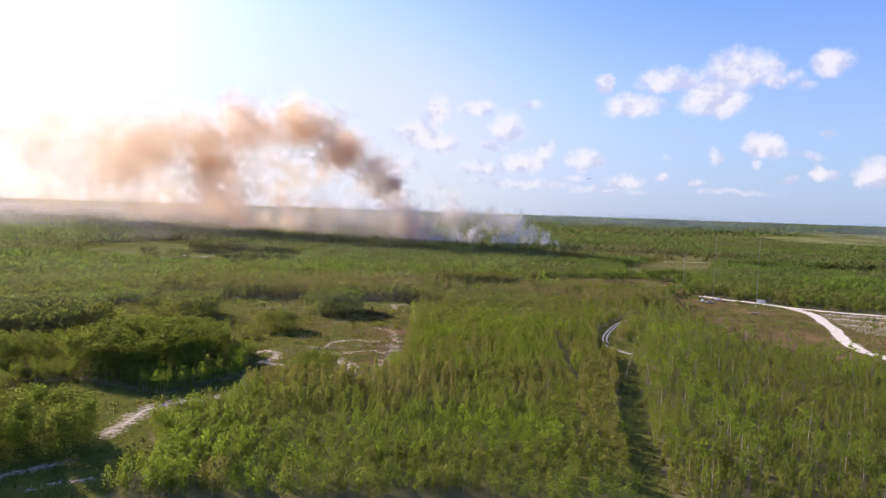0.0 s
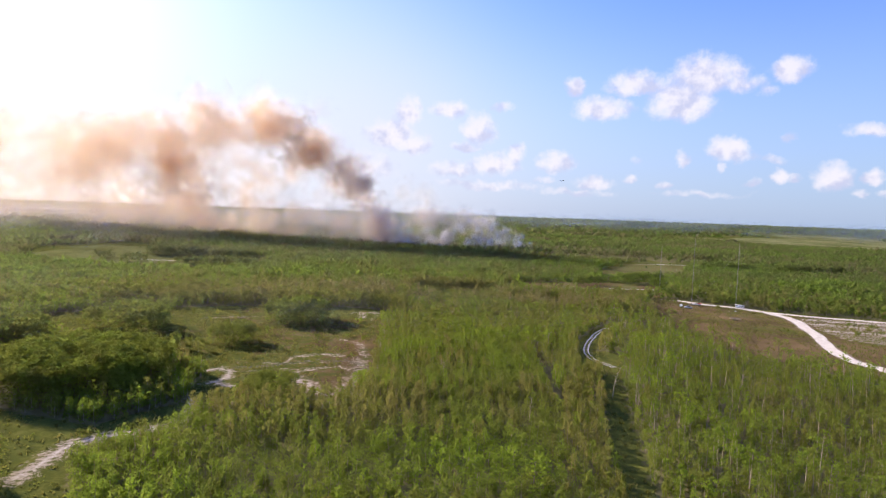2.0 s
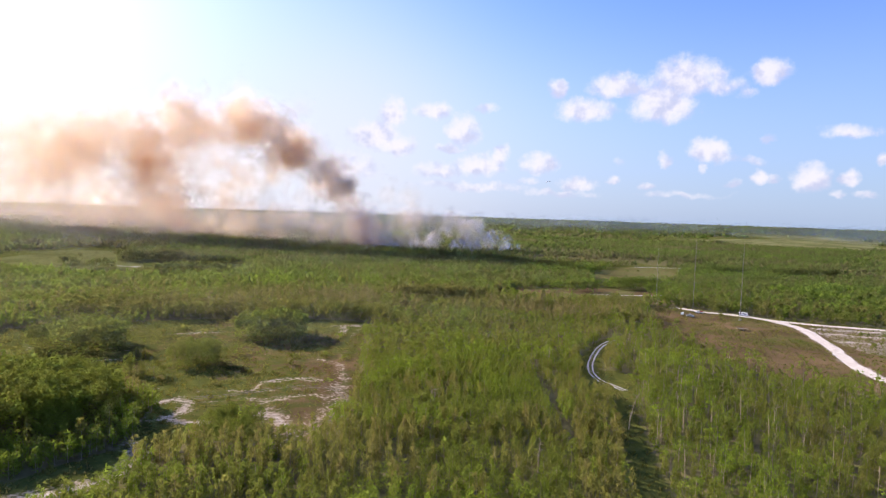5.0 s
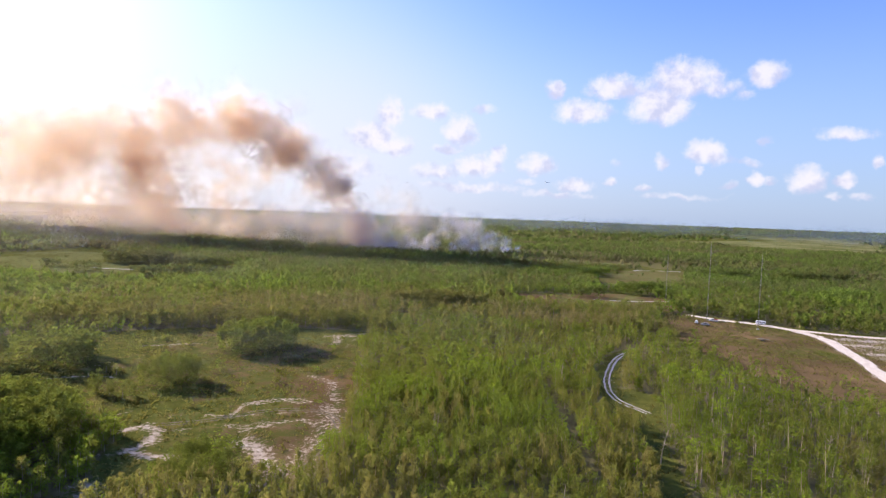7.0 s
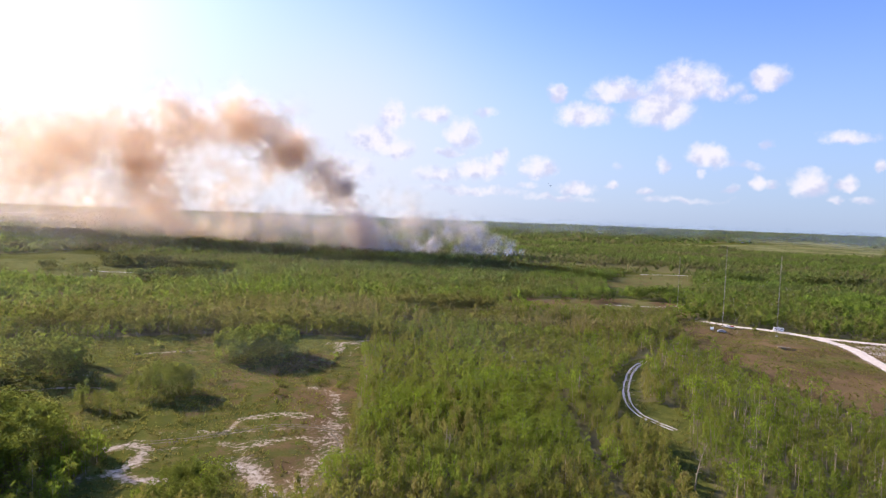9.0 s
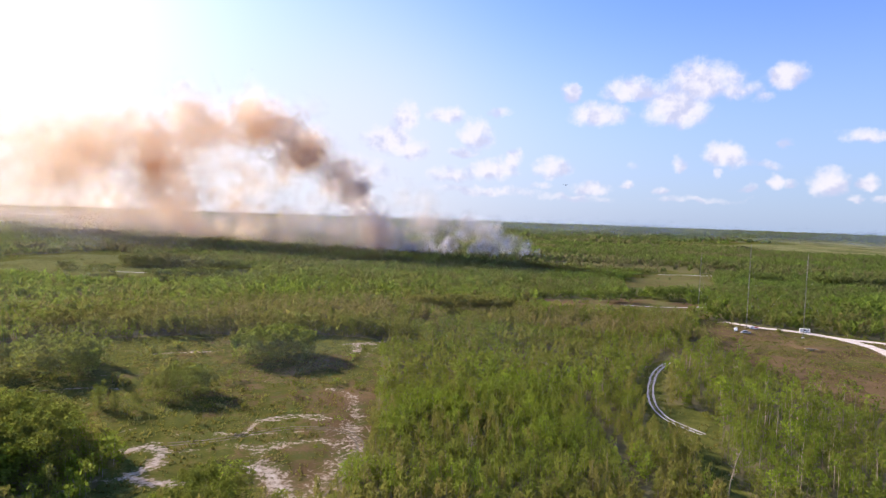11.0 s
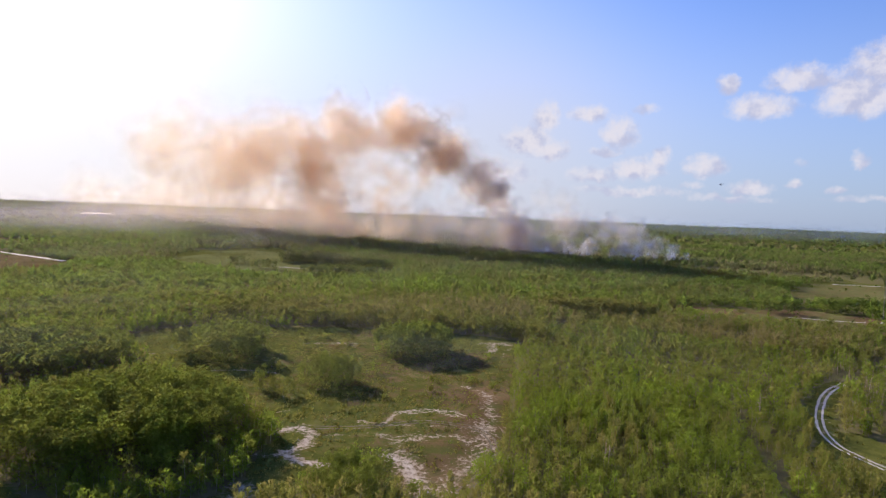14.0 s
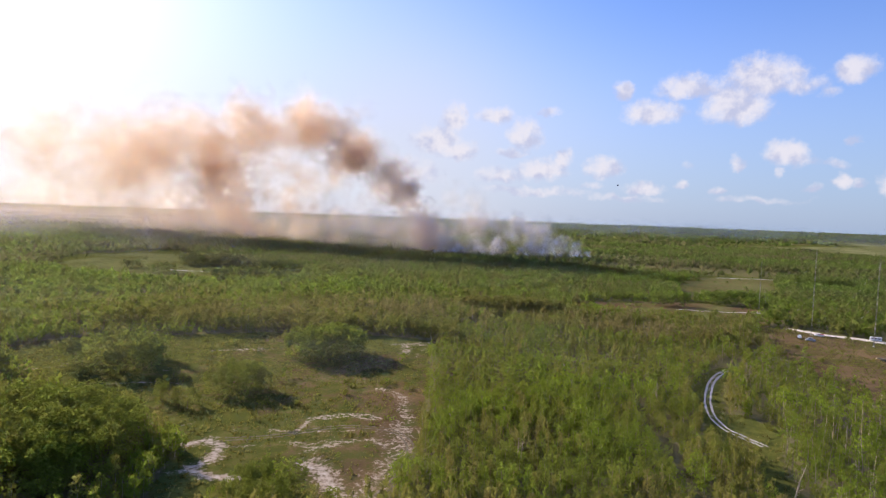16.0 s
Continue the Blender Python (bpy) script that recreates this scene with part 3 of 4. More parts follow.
def crown_points(kind, count, r):
    """Places and outward ways of leaf clumps on a crown one metre high."""
    if kind == "pine":
        tufts = [(r.normal(0, 0.10), r.normal(0, 0.10), z, r.uniform(0.05, 0.10)) for z in np.linspace(0.66, 0.95, 9)]
    elif kind == "column":
        tufts = [(r.normal(0, 0.045), r.normal(0, 0.045), z, 0.055 + 0.10 * math.sin(math.pi * min(1.0, z * 0.82 + 0.12))) for z in np.linspace(0.1, 0.95, 9)]
    elif kind == "cypress":
        tufts = [(r.normal(0, 0.03), r.normal(0, 0.03), z, w) for z, w in ((0.14, 0.13), (0.32, 0.15), (0.5, 0.16))]
        tufts += [(0.11 * math.cos(a), 0.11 * math.sin(a), r.uniform(0.62, 0.84), r.uniform(0.09, 0.13)) for a in r.uniform(0, math.tau, 7)] + [(0, 0, 0.86, 0.13), (0.03, 0.02, 0.92, 0.08)]
    elif kind == "dome":
        tufts = [(0.27 * math.cos(a), 0.27 * math.sin(a), r.uniform(0.42, 0.70), r.uniform(0.17, 0.24)) for a in r.uniform(0, math.tau, 7)] + [(0, 0, 0.72, 0.27), (0, 0, 0.5, 0.3)] + [(0.2 * math.cos(a), 0.2 * math.sin(a), r.uniform(0.16, 0.34), 0.2) for a in r.uniform(0, math.tau, 4)]
    elif kind == "shrub":
        tufts = [(r.normal(0, 0.3), r.normal(0, 0.3), r.uniform(0.3, 0.6), r.uniform(0.25, 0.4)) for _ in range(5)]
    else:
        tufts = [(0.14 * math.cos(a), 0.14 * math.sin(a), z, r.uniform(0.10, 0.15)) for a, z in zip(r.uniform(0, math.tau, 8), np.linspace(0.15, 0.7, 8))] + [(0, 0, 0.86, 0.10), (0, 0, 0.7, 0.14), (0, 0, 0.4, 0.18)]
    tufts = np.array(tufts)
    pick = r.integers(0, len(tufts), count)
    way = r.normal(size=(count, 3))
    way[:, 2] += 0.35
    way /= np.linalg.norm(way, axis=1, keepdims=True)
    t = tufts[pick]
    out = t[:, :3] + way * (t[:, 3] * r.uniform(0.65, 1.08, count))[:, None]
    out[:, 2] = np.clip(out[:, 2], 0.03, 1.0)
    if kind == "pine":
        out[:, 2] = t[:, 2] + (out[:, 2] - t[:, 2]) * 0.6
    # clumps face outward from their tuft and from the whole crown
    side = out * np.array([2.6, 2.6, 1.0]) - np.array([0, 0, 0.45])
    side /= np.linalg.norm(side, axis=1, keepdims=True)
    face = way * 0.7 + side * 0.5 + np.array([0, 0, 0.2])
    return out, face / np.linalg.norm(face, axis=1, keepdims=True)


def leaf_shapes(places, ways, size, r, corners=3, feather=0.0):
    """Small leaf clumps: a triangle or a folded four-sided leaf at each place."""
    count = len(places)
    n = ways + r.normal(size=(count, 3)) * 0.45
    n /= np.linalg.norm(n, axis=1, keepdims=True)
    u = np.cross(n, r.normal(size=(count, 3)))
    if feather:
        u = ways * 0.35 + np.array([0, 0, feather]) + r.normal(size=(count, 3)) * 0.3
        n = np.cross(u, r.normal(size=(count, 3)))
        n /= np.linalg.norm(n, axis=1, keepdims=True)
    u /= np.linalg.norm(u, axis=1, keepdims=True)
    v = np.cross(n, u)
    if feather:
        u, v = u * 1.5, v * 0.5
    s = (size * r.uniform(0.6, 1.4, count))[:, None]
    if corners == 3:
        v3 = np.stack([places + u * s, places - u * s * 0.6 + v * s * 0.8, places - u * s * 0.6 - v * s * 0.8], 1)
    else:
        v3 = np.stack([places + u * s, places + v * s * 0.7 - n * s * 0.3, places - u * s, places - v * s * 0.7 - n * s * 0.3], 1)
    return v3.reshape(-1, 3)


def trunk_shape(height, radius, sides, lean, r):
    """A tapered trunk in three lengths that bends a little."""
    rings = []
    for k, f in enumerate((0.0, 0.35, 0.7, 1.0)):
        c = np.array([lean[0] * f * f * height, lean[1] * f * f * height, height * f])
        for j in range(sides):
            a = j / sides * math.tau
            rr = radius * (1 - 0.75 * f)
            rings.append(c + np.array([math.cos(a) * rr, math.sin(a) * rr, 0]))
    faces = [(k * sides + j, k * sides + (j + 1) % sides, (k + 1) * sides + (j + 1) % sides, (k + 1) * sides + j) for k in range(3) for j in range(sides)]
    return np.array(rings), np.array(faces)


# kind: crown spread factor, trunk height, trunk radius per metre of height
KINDS = {"pine": (1.0, 0.9, 0.009), "column": (1.0, 0.9, 0.010), "dome": (1.0, 0.7, 0.02), "bushy": (1.0, 0.75, 0.014), "shrub": (1.0, 0.3, 0.02), "cypress": (1.0, 0.8, 0.012)}
NAMES = ["pine", "column", "dome", "bushy", "shrub", "cypress"]
LEAVES = {"pine": 0.9, "column": 0.85, "dome": 1.3, "bushy": 1.0, "shrub": 0.4, "cypress": 2.0}
USUAL = {"pine": 12.0, "column": 5.5, "dome": 9.0, "bushy": 5.5, "shrub": 1.8, "cypress": 10.5}      # usual height in metres
FEATHER = {"pine": 0.0, "column": 0.55, "dome": 0.0, "bushy": 0.25, "shrub": 0.0, "cypress": 0.0}


def wood(places, kinds, heights, tones, count, size, variants, trunks, r):
    """Arrays of many trees joined: crowns of triangles and, if wanted, trunks."""
    V, T, M = [], [], []
    wide = r.uniform(0.85, 1.25, len(places))
    turn = r.uniform(0, math.tau, len(places))
    which = r.integers(0, variants, len(places))
    for kind in NAMES:
        for k in range(variants):
            sel = np.nonzero((kinds == kind) & (which == k))[0]
            if not len(sel):
                continue
            p, w = crown_points(kind, max(6, int(count * LEAVES[kind])), r)
            leaf = leaf_shapes(p, w, size / USUAL[kind], r, 3, FEATHER[kind])
            parts = [(leaf, 0)]
            if trunks and kind in ("pine", "column", "bushy"):
                ring, quad = trunk_shape(KINDS[kind][1], KINDS[kind][2] * 1.2, 3, r.normal(0, 0.04, 2), r)
                tri = np.concatenate([quad[:, [0, 1, 2]], quad[:, [0, 2, 3]]])
                parts.append((ring[tri].reshape(-1, 3), 1))
            c, s = np.cos(turn[sel])[:, None], np.sin(turn[sel])[:, None]
            h, ww = heights[sel][:, None], (heights[sel] * wide[sel])[:, None]
            for shape, mat in parts:
                x = (shape[None, :, 0] * c - shape[None, :, 1] * s) * ww + places[sel, 0][:, None]
                y = (shape[None, :, 0] * s + shape[None, :, 1] * c) * ww + places[sel, 1][:, None]
                z = shape[None, :, 2] * h + places[sel, 2][:, None]
                V.append(np.stack([x, y, z], 2).reshape(-1, 3))
                T.append(np.repeat(tones[sel], len(shape)))
                M.append(np.full(len(sel) * len(shape) // 3, mat))
    return [np.concatenate(a) for a in (V, T, M)]


def forest(name, label, *args):
    V, T, M = wood(*args)
    # imitated haze: none up to 240 m, full at 620 m
    haze_tint = np.clip((np.hypot(V[:, 0], V[:, 1] - 60) - 240) / 380, 0, 1)
    me = mesh_from(name, V, np.arange(len(V)).reshape(-1, 3), [LEAF, BARK], {"tone": T, "haze_tint": haze_tint}, M)
    return tagged(new(name, me), label, "trees", kind="stuff")


def in_view(x, y):
    """A generous wedge of land ahead, wider than any view of it."""
    a = np.degrees(np.arctan2(x, y))
    return (a > -51) & (a < 44) & (y > 106)


def scatter(near, far, spacing, r):
    """Jittered points between two distances from the middle of the flight."""
    g = np.arange(-far, far, spacing)
    x, y = [a.ravel() for a in np.meshgrid(g, g[g > -40])]
    x, y = x + r.uniform(-0.5, 0.5, len(x)) * spacing, y + r.uniform(-0.5, 0.5, len(y)) * spacing + 40
    d = np.hypot(x, y - 40)
    keep = (d >= near) & (d < far) & in_view(x, y)
    return x[keep], y[keep]


def plant(x, y, r):
    """Kind, height and tone of a tree at each place; places without one drop out."""
    n = len(x)
    island = island_height(x, y)
    op = openness(x, y)
    mixa, mixb = fractal(x, y, 30, 21), fractal(x, y, 13, 77)
    thin = fractal(x, y, 18, 91)
    kind = np.full(n, "bushy", dtype=object)
    height = 4.2 + 2.2 * mixa + r.normal(0, 0.8, n)
    tone = 0.58 + 0.5 * (mixa - 0.5) + r.normal(0, 0.09, n)
    # east of the lane: taller thin pines
    lane_x = np.interp(y, [100, 136, 169, 211, 240, 300], [42, 50, 59, 71, 80, 106])
    east = (x > lane_x) & (y < 330)
    p = r.random(n)
    pine = east & (p < 0.15)
    kind[pine], height[pine] = "pine", (9.2 + r.normal(0, 1.5, n))[pine]
    tone[pine] = (0.68 + r.normal(0, 0.10, n))[pine]
    under = east & (p > 0.27)
    kind[under], height[under], tone[under] = "column", (4.4 + r.normal(0, 0.9, n))[under], (0.50 + 0.4 * (mixb - 0.5) + r.normal(0, 0.06, n))[under]
    # drab slender trees in drifts
    drab = (mixb + 0.5 * mixa > 0.86) & ~pine & ~east & (r.random(n) < 0.5)
    drab |= (np.abs(y - 176 + 0.2 * x) < 16) & (x > -58) & (x < 6) & (p < 0.8)
    drab |= (np.hypot(x, y) > 330) & (x > -80) & (x < 330) & (mixb > 0.5) & (p < 0.5)
    drab |= (np.abs(x - lane_x + 9) < 7) & (p < 0.7) & (y < 330)
    low = (y < 152) & (x > -40) & (x < 42)
    drab &= ~low | (p < 0.12)
    kind[drab], height[drab] = "column", (5.6 + r.normal(0, 1.0, n))[drab]
    tone[drab] = (np.where(np.hypot(x, y) > 300, 0.34, 0.32) + r.normal(0, 0.07, n))[drab]
    # low bright growth where the flight begins
    lump = (low & (p > 0.4) & ~drab) | ((x > -14) & (x < lane_x - 14) & (y < 350) & (p > 0.7) & ~drab)
    kind[lump] = "dome"
    height[lump] *= 0.95
    height[low] *= 0.9
    tone[low] += 0.02
    # belt of dark wood north of the clearing
    belt = (y > 346) & (y < 372 + 40 * (mixa - 0.4)) & (x < 0) & (x > -170)
    kind[belt & (p < 0.5)] = "cypress"
    height[belt] = (4.0 + 7 * mixb + r.normal(0, 0.8, n))[belt]
    tone[belt] = (0.38 + r.normal(0, 0.06, n))[belt]
    isl = island > 0
    kind[isl], height[isl] = "cypress", island[isl] * r.uniform(0.92, 1.12, n)[isl]
    tone[isl] = (np.where(np.hypot(x, y) > 420, 0.42, 0.54) + r.normal(0, 0.06, n))[isl]
    far_off = np.hypot(x, y)
    wide = fractal(x * 0.55, y, 170, 61)
    tone += np.where(far_off > 380, 0.8 * (wide - 0.5) - 0.10, 0)
    height += np.where(far_off > 380, 1.2, 0)
    back = (x > 185) & (y > 385) & (y < 470 + 80 * mixa) & (y < 640)
    height[back] += 1.5
    kind[back & (p < 0.45)] = "cypress"
    tone[back] += 0.1
    grove = (far_off > 420) & (fractal(x * 0.6, y, 85, 63) > 0.60)
    kind[grove & (p < 0.6)] = "dome"
    height[grove] += 1.5
    # the open plain far to the east and the low scrub far to the west
    bare = soft(oval(x + 900 * (fractal(x, y, 420, 83) - 0.5), y + 900 * (fractal(x, y, 420, 87) - 0.5), 1400, 1950, 900, 400, 50) - 1, 0.25) * 0.5
    bare = np.maximum(bare, 0.75 * (thin > 0.66) * (far_off > 300) * (far_off < 700))
    bare = np.maximum(bare, 0.85 * (fractal(x * 0.4, y, 120, 67) > 0.66) * (far_off > 600))
    scrub = oval(x + 900 * (fractal(x, y, 420, 83) - 0.5), y + 900 * (fractal(x, y, 420, 87) - 0.5), 1400, 1950, 900, 400, 50) < 1.05
    height[scrub] = r.uniform(0.8, 3.2, n)[scrub]
    lake = np.zeros(n)
    for cx, cy, rx, ry, turn in LAKES:
        lake = np.maximum(lake, oval(x, y, cx, cy, rx * 1.25, ry * 1.3, turn) < 1)
        d = math.hypot(cx, cy - 60)
        side = np.abs(x * (cy - 60) - (y - 60) * cx) / d
        lake = np.maximum(lake, (side < rx * 0.9) & (np.hypot(x, y - 60) < d) & (np.hypot(x, y - 60) > d * 0.78))
    keep = (((op < 0.5) & ~isl) | (isl & (r.random(n) < np.where(far_off > 420, 1.0, np.where(far_off > 235, 0.9, 0.68))))) & (r.random(n) > bare) & (lake < 0.5)
    keep &= ~((along(x, y, LANE_FAINT) < 1.6) & ~isl)
    # scattered bushes on open ground
    bush = (op > 0.5) & ~isl & (r.random(n) < 0.22 * (fractal(x, y, 11, 52) - 0.42)) & (along(x, y, ROAD_LINE) > 6) & (along(x, y, TRACK_LINE) > 4) & (along(x, y, LANE_LINE) > 2.5)
    kind[bush], height[bush], tone[bush] = "shrub", r.uniform(0.7, 2.8, n)[bush], (0.42 + r.normal(0, 0.1, n))[bush]
    keep |= bush
    height = np.clip(height, 0.7, 15)
    z = ground_height(x, y) - 0.05
    return np.stack([x, y, z], 1)[keep], kind[keep], height[keep], np.clip(tone, 0, 1)[keep]


x, y = scatter(70, 235, 2.45, rng)
near = plant(x, y, rng)
# the trees that stand singly: two stretches of the plan close under the flight
stretch = ((near[0][:, 1] > 118) & (near[0][:, 1] < 133) & (near[0][:, 0] > -38) & (near[0][:, 0] < 66)) | \
          ((near[0][:, 1] > 186) & (near[0][:, 1] < 202) & (near[0][:, 0] > -4) & (near[0][:, 0] < 92))
stretch &= (near[1] != "shrub") & (near[1] != "cypress")
single = np.nonzero(stretch)[0][:300]
rest = np.ones(len(near[1]), bool)
rest[single] = False
forest("near_woodland", "dense young pines and drab slender trees in scrub", *[a[rest] for a in near], 205, 0.225, 6, True, rng)
x, y = scatter(235, 420, 3.0, rng)
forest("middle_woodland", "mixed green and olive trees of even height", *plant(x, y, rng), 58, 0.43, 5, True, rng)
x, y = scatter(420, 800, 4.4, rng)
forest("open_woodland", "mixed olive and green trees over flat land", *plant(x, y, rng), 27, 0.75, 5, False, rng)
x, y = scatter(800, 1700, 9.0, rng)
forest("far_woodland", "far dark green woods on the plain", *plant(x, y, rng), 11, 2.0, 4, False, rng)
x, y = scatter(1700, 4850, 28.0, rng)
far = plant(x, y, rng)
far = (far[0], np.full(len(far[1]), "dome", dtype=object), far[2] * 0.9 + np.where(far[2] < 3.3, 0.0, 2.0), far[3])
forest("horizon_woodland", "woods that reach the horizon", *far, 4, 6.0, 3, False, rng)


def part(name, bm_or_mesh, mat, parent, label=""):
    """One mesh object under a thing or a part."""
    if isinstance(bm_or_mesh, bmesh.types.BMesh):
        me = bpy.data.meshes.new(name)
        bm_or_mesh.to_mesh(me)
        bm_or_mesh.free()
        me.materials.append(mat)
    else:
        me = bm_or_mesh
    ob = new(name, me)
    ob.parent = parent
    return tagged(ob, label)


TREE_LABELS = {"pine": ("tall thin pine with a bare pale trunk and tufted crown", "pine tree"), "column": ("drab olive slender tree with a narrow crown", "tree"),
               "dome": ("dense round-crowned green tree", "tree"), "bushy": ("young bright green bushy tree in the scrub", "tree")}


def build_tree(kind, tone, r):
    """One tree a metre high, as a thing with its trunk and crown."""
    tree = new(kind + "_tree" if kind in ("pine",) else "tree")
    tagged(tree, *TREE_LABELS[kind], group="trees of the woodland")
    ring, quad = trunk_shape(KINDS[kind][1], KINDS[kind][2], 6, r.normal(0, 0.04, 2), r)
    part("trunk", mesh_from("trunk", ring, quad, [BARK], smooth=True), BARK, tree)
    p, w = crown_points(kind, int(220 * LEAVES[kind]), r)
    leaf = leaf_shapes(p, w, 0.25 / USUAL[kind], r, 4, FEATHER[kind])
    part("crown", mesh_from("crown", leaf, np.arange(len(leaf)).reshape(-1, 4), [LEAF], {"tone": np.full(len(leaf), tone)}), LEAF, tree)
    return tree


def single_trees():
    made = {}
    for i in single:
        kind = near[1][i]
        level = round(float(near[2][i] * 0 + near[3][i]) * 6) / 6
        key = (kind, level, i % 3)
        m = pose(*near[0][i], 0, 0, float(rng.uniform(0, 360))) @ Matrix.Scale(float(near[2][i]), 4)
        if key not in made:
            made[key] = build_tree(kind, level, rng)
            made[key].matrix_basis = m
        else:
            ob = copy_thing(made[key], pose(0, 0, 0))
            ob.matrix_basis = m


single_trees()


def dead_trees():
    """Pale bare snags that stick out of the scrub."""
    for x, y, h, lean in ((12.3, 213.4, 7.0, 0.02), (13.0, 213.0, 6.0, 0.05), (66, 196, 10.0, 0.28), (84, 204, 9.0, -0.1), (96, 226, 10, 0.03), (-9, 263, 6, 0.0), (34, 170, 8, 0.05), (104, 190, 10, 0.1), (61, 262, 8, 0.0)):
        tree = new("dead_tree")
        tagged(tree, "bare pale dead tree standing in the scrub", "dead tree", group="dead trees")
        tree.matrix_basis = pose(x, y, float(ground_height(np.array([x]), np.array([y]))[0]) - 0.1)
        ring, quad = trunk_shape(h, 0.2, 6, (lean, lean * 0.4), rng)
        part("trunk", mesh_from("trunk", ring, quad, [BARK], smooth=True), BARK, tree)
        for k in range(14):
            f = rng.uniform(0.3, 0.97)
            ring, quad = trunk_shape(rng.uniform(0.8, 1.8), 0.06, 4, (0.1, 0.0), rng)
            a, tilt = rng.uniform(0, 360), rng.uniform(40, 70)
            m = pose(lean * f * f * h, lean * 0.4 * f * f * h, h * f, 0, 0, a) @ pose(0, 0, 0, 0, tilt, 0)
            ring = np.array([m @ Vector(v) for v in ring])
            part("limb", mesh_from("limb", ring, quad, [BARK], smooth=True), BARK, tree)


dead_trees()


def lime_tree():
    for x, y, h, tone in ((27.5, 134, 8.5, 1.0), (106, 268, 9.0, 0.98), (110, 263, 8.0, 1.0), (101, 262, 8.5, 0.95), (116, 270, 7.5, 0.92)):
        tree = build_tree("dome", tone, np.random.default_rng(int(x)))
        tagged(tree, "bright lime-green tree standing out of darker scrub", "tree", group="lime-green trees")
        tree.matrix_basis = pose(x, y, ground_at(x, y)) @ Matrix.Scale(h, 4)


lime_tree()


def clearing_bushes():
    """Bushes and small trees that stand singly in the clearing."""
    shape = {}
    rows = ((-79, 243, 6.0, 0.4), (-84, 246, 5.2, 0.4), (-89, 248, 4.6, 0.4), (-62, 273, 3.2, 0.45), (-20, 239, 2.4, 0.85), (-34, 231, 1.8, 0.7), (-38, 301, 4.5, 0.3), (-43, 297, 4.0, 0.3),
            (-34, 308, 4.2, 0.3), (-48, 293, 3.6, 0.35), (-92, 268, 4.5, 0.4), (-97, 272, 4.0, 0.4), (-30, 214, 1.6, 0.75), (-24, 220, 1.4, 0.7), (-46, 213, 1.5, 0.7), (-26, 276, 2.6, 0.8),
            (-99, 304, 3.4, 0.4), (-70, 330, 5.0, 0.4), (-78, 336, 5.5, 0.35), (-38, 197, 8.8, 0.85))
    for x, y, h, tone in rows:
        kind = "dome" if h < 3.5 or h > 5.8 else "bushy"
        if (kind, tone) not in shape:
            bush = shape[(kind, tone)] = build_tree(kind, tone, np.random.default_rng(int(h * 10)))
            bush.name = "bush"
            tagged(bush, "yellow-green bush standing singly in the clearing" if tone > 0.6 else "dark olive bushy tree standing in the grassy clearing", "bush", "bushes of the clearing")
        else:
            bush = copy_thing(shape[(kind, tone)], pose(0, 0, 0))
        bush.matrix_basis = pose(x, y, ground_at(x, y) - 0.05, 0, 0, (x * 37) % 360) @ Matrix.Diagonal((h * 1.15, h * 1.15, h, 1))


clearing_bushes()


def meadow_tufts():
    """Grass tufts and low weeds of the clearing and the fields."""
    x, y = rng.uniform(-180, 300, 90000), rng.uniform(100, 440, 90000)
    keep = openness(x, y) > 0.5
    for pts, w, s in SAND_LINES:
        keep &= along(x, y, pts) > w * 0.9
    for line, w in ((ROAD_LINE, 3.6), (BRANCH_LINE, 3.0), (TRACK_LINE, 2.0)):
        keep &= along(x, y, line) > w
    keep &= fractal(x, y, 7, 15) > 0.40
    x, y = x[keep], y[keep]
    z = ground_height(x, y)
    h = rng.uniform(0.2, 0.7, len(x)) * (0.5 + fractal(x, y, 12, 4))
    a = rng.uniform(0, math.tau, (len(x), 3))
    V = np.zeros((len(x), 3, 3, 3))
    base = np.stack([x, y, z], 1)
    for k in range(3):
        d = np.stack([np.cos(a[:, k]), np.sin(a[:, k]), np.zeros(len(x))], 1)
        e = np.stack([-d[:, 1], d[:, 0], d[:, 2]], 1)
        V[:, k, 0] = base + d * 0.1 + e * 0.22
        V[:, k, 1] = base + d * 0.1 - e * 0.22
        V[:, k, 2] = base + d * 0.35 + np.stack([0 * h, 0 * h, h], 1)
    V = V.reshape(-1, 3)
    tone = np.repeat(np.clip(0.30 + 0.5 * (fractal(x, y, 15, 19) - 0.5), 0, 1), 9)
    me = mesh_from("meadow_grass", V, np.arange(len(V)).reshape(-1, 3), [LEAF], {"tone": tone})
    tagged(new("meadow_grass", me), "dry olive grass tufts on the open ground", "grass", kind="stuff")


meadow_tufts()


# ---- smoke ----
def wisps(places, radii, density, tone, r):
    """Soft, cupped shreds of smoke: each a small curved sheet of nine points."""
    count = len(places)
    n = r.normal(size=(count, 3))
    n /= np.linalg.norm(n, axis=1, keepdims=True)
    u = np.cross(n, r.normal(size=(count, 3)))
    u /= np.linalg.norm(u, axis=1, keepdims=True)
    v = np.cross(n, u)
    V, UV = [places - n * 0.2 * radii[:, None]], [np.tile((0.5, 0.5), (count, 1))]
    for k in range(8):
        c, e = math.cos(k * math.pi / 4), math.sin(k * math.pi / 4)
        V.append(places + (u * c + v * e + n * 0.25) * radii[:, None])
        UV.append(np.tile((0.5 + c / 2, 0.5 + e / 2), (count, 1)))
    V, UV = np.stack(V, 1).reshape(-1, 3), np.stack(UV, 1).reshape(-1, 2)
    q = np.array([(0, k + 1, (k + 1) % 8 + 1) for k in range(8)])
    F = (np.arange(count)[:, None, None] * 9 + q[None]).reshape(-1, 3)
    return V, UV, F, np.repeat(density, 9), np.repeat(tone, 9)


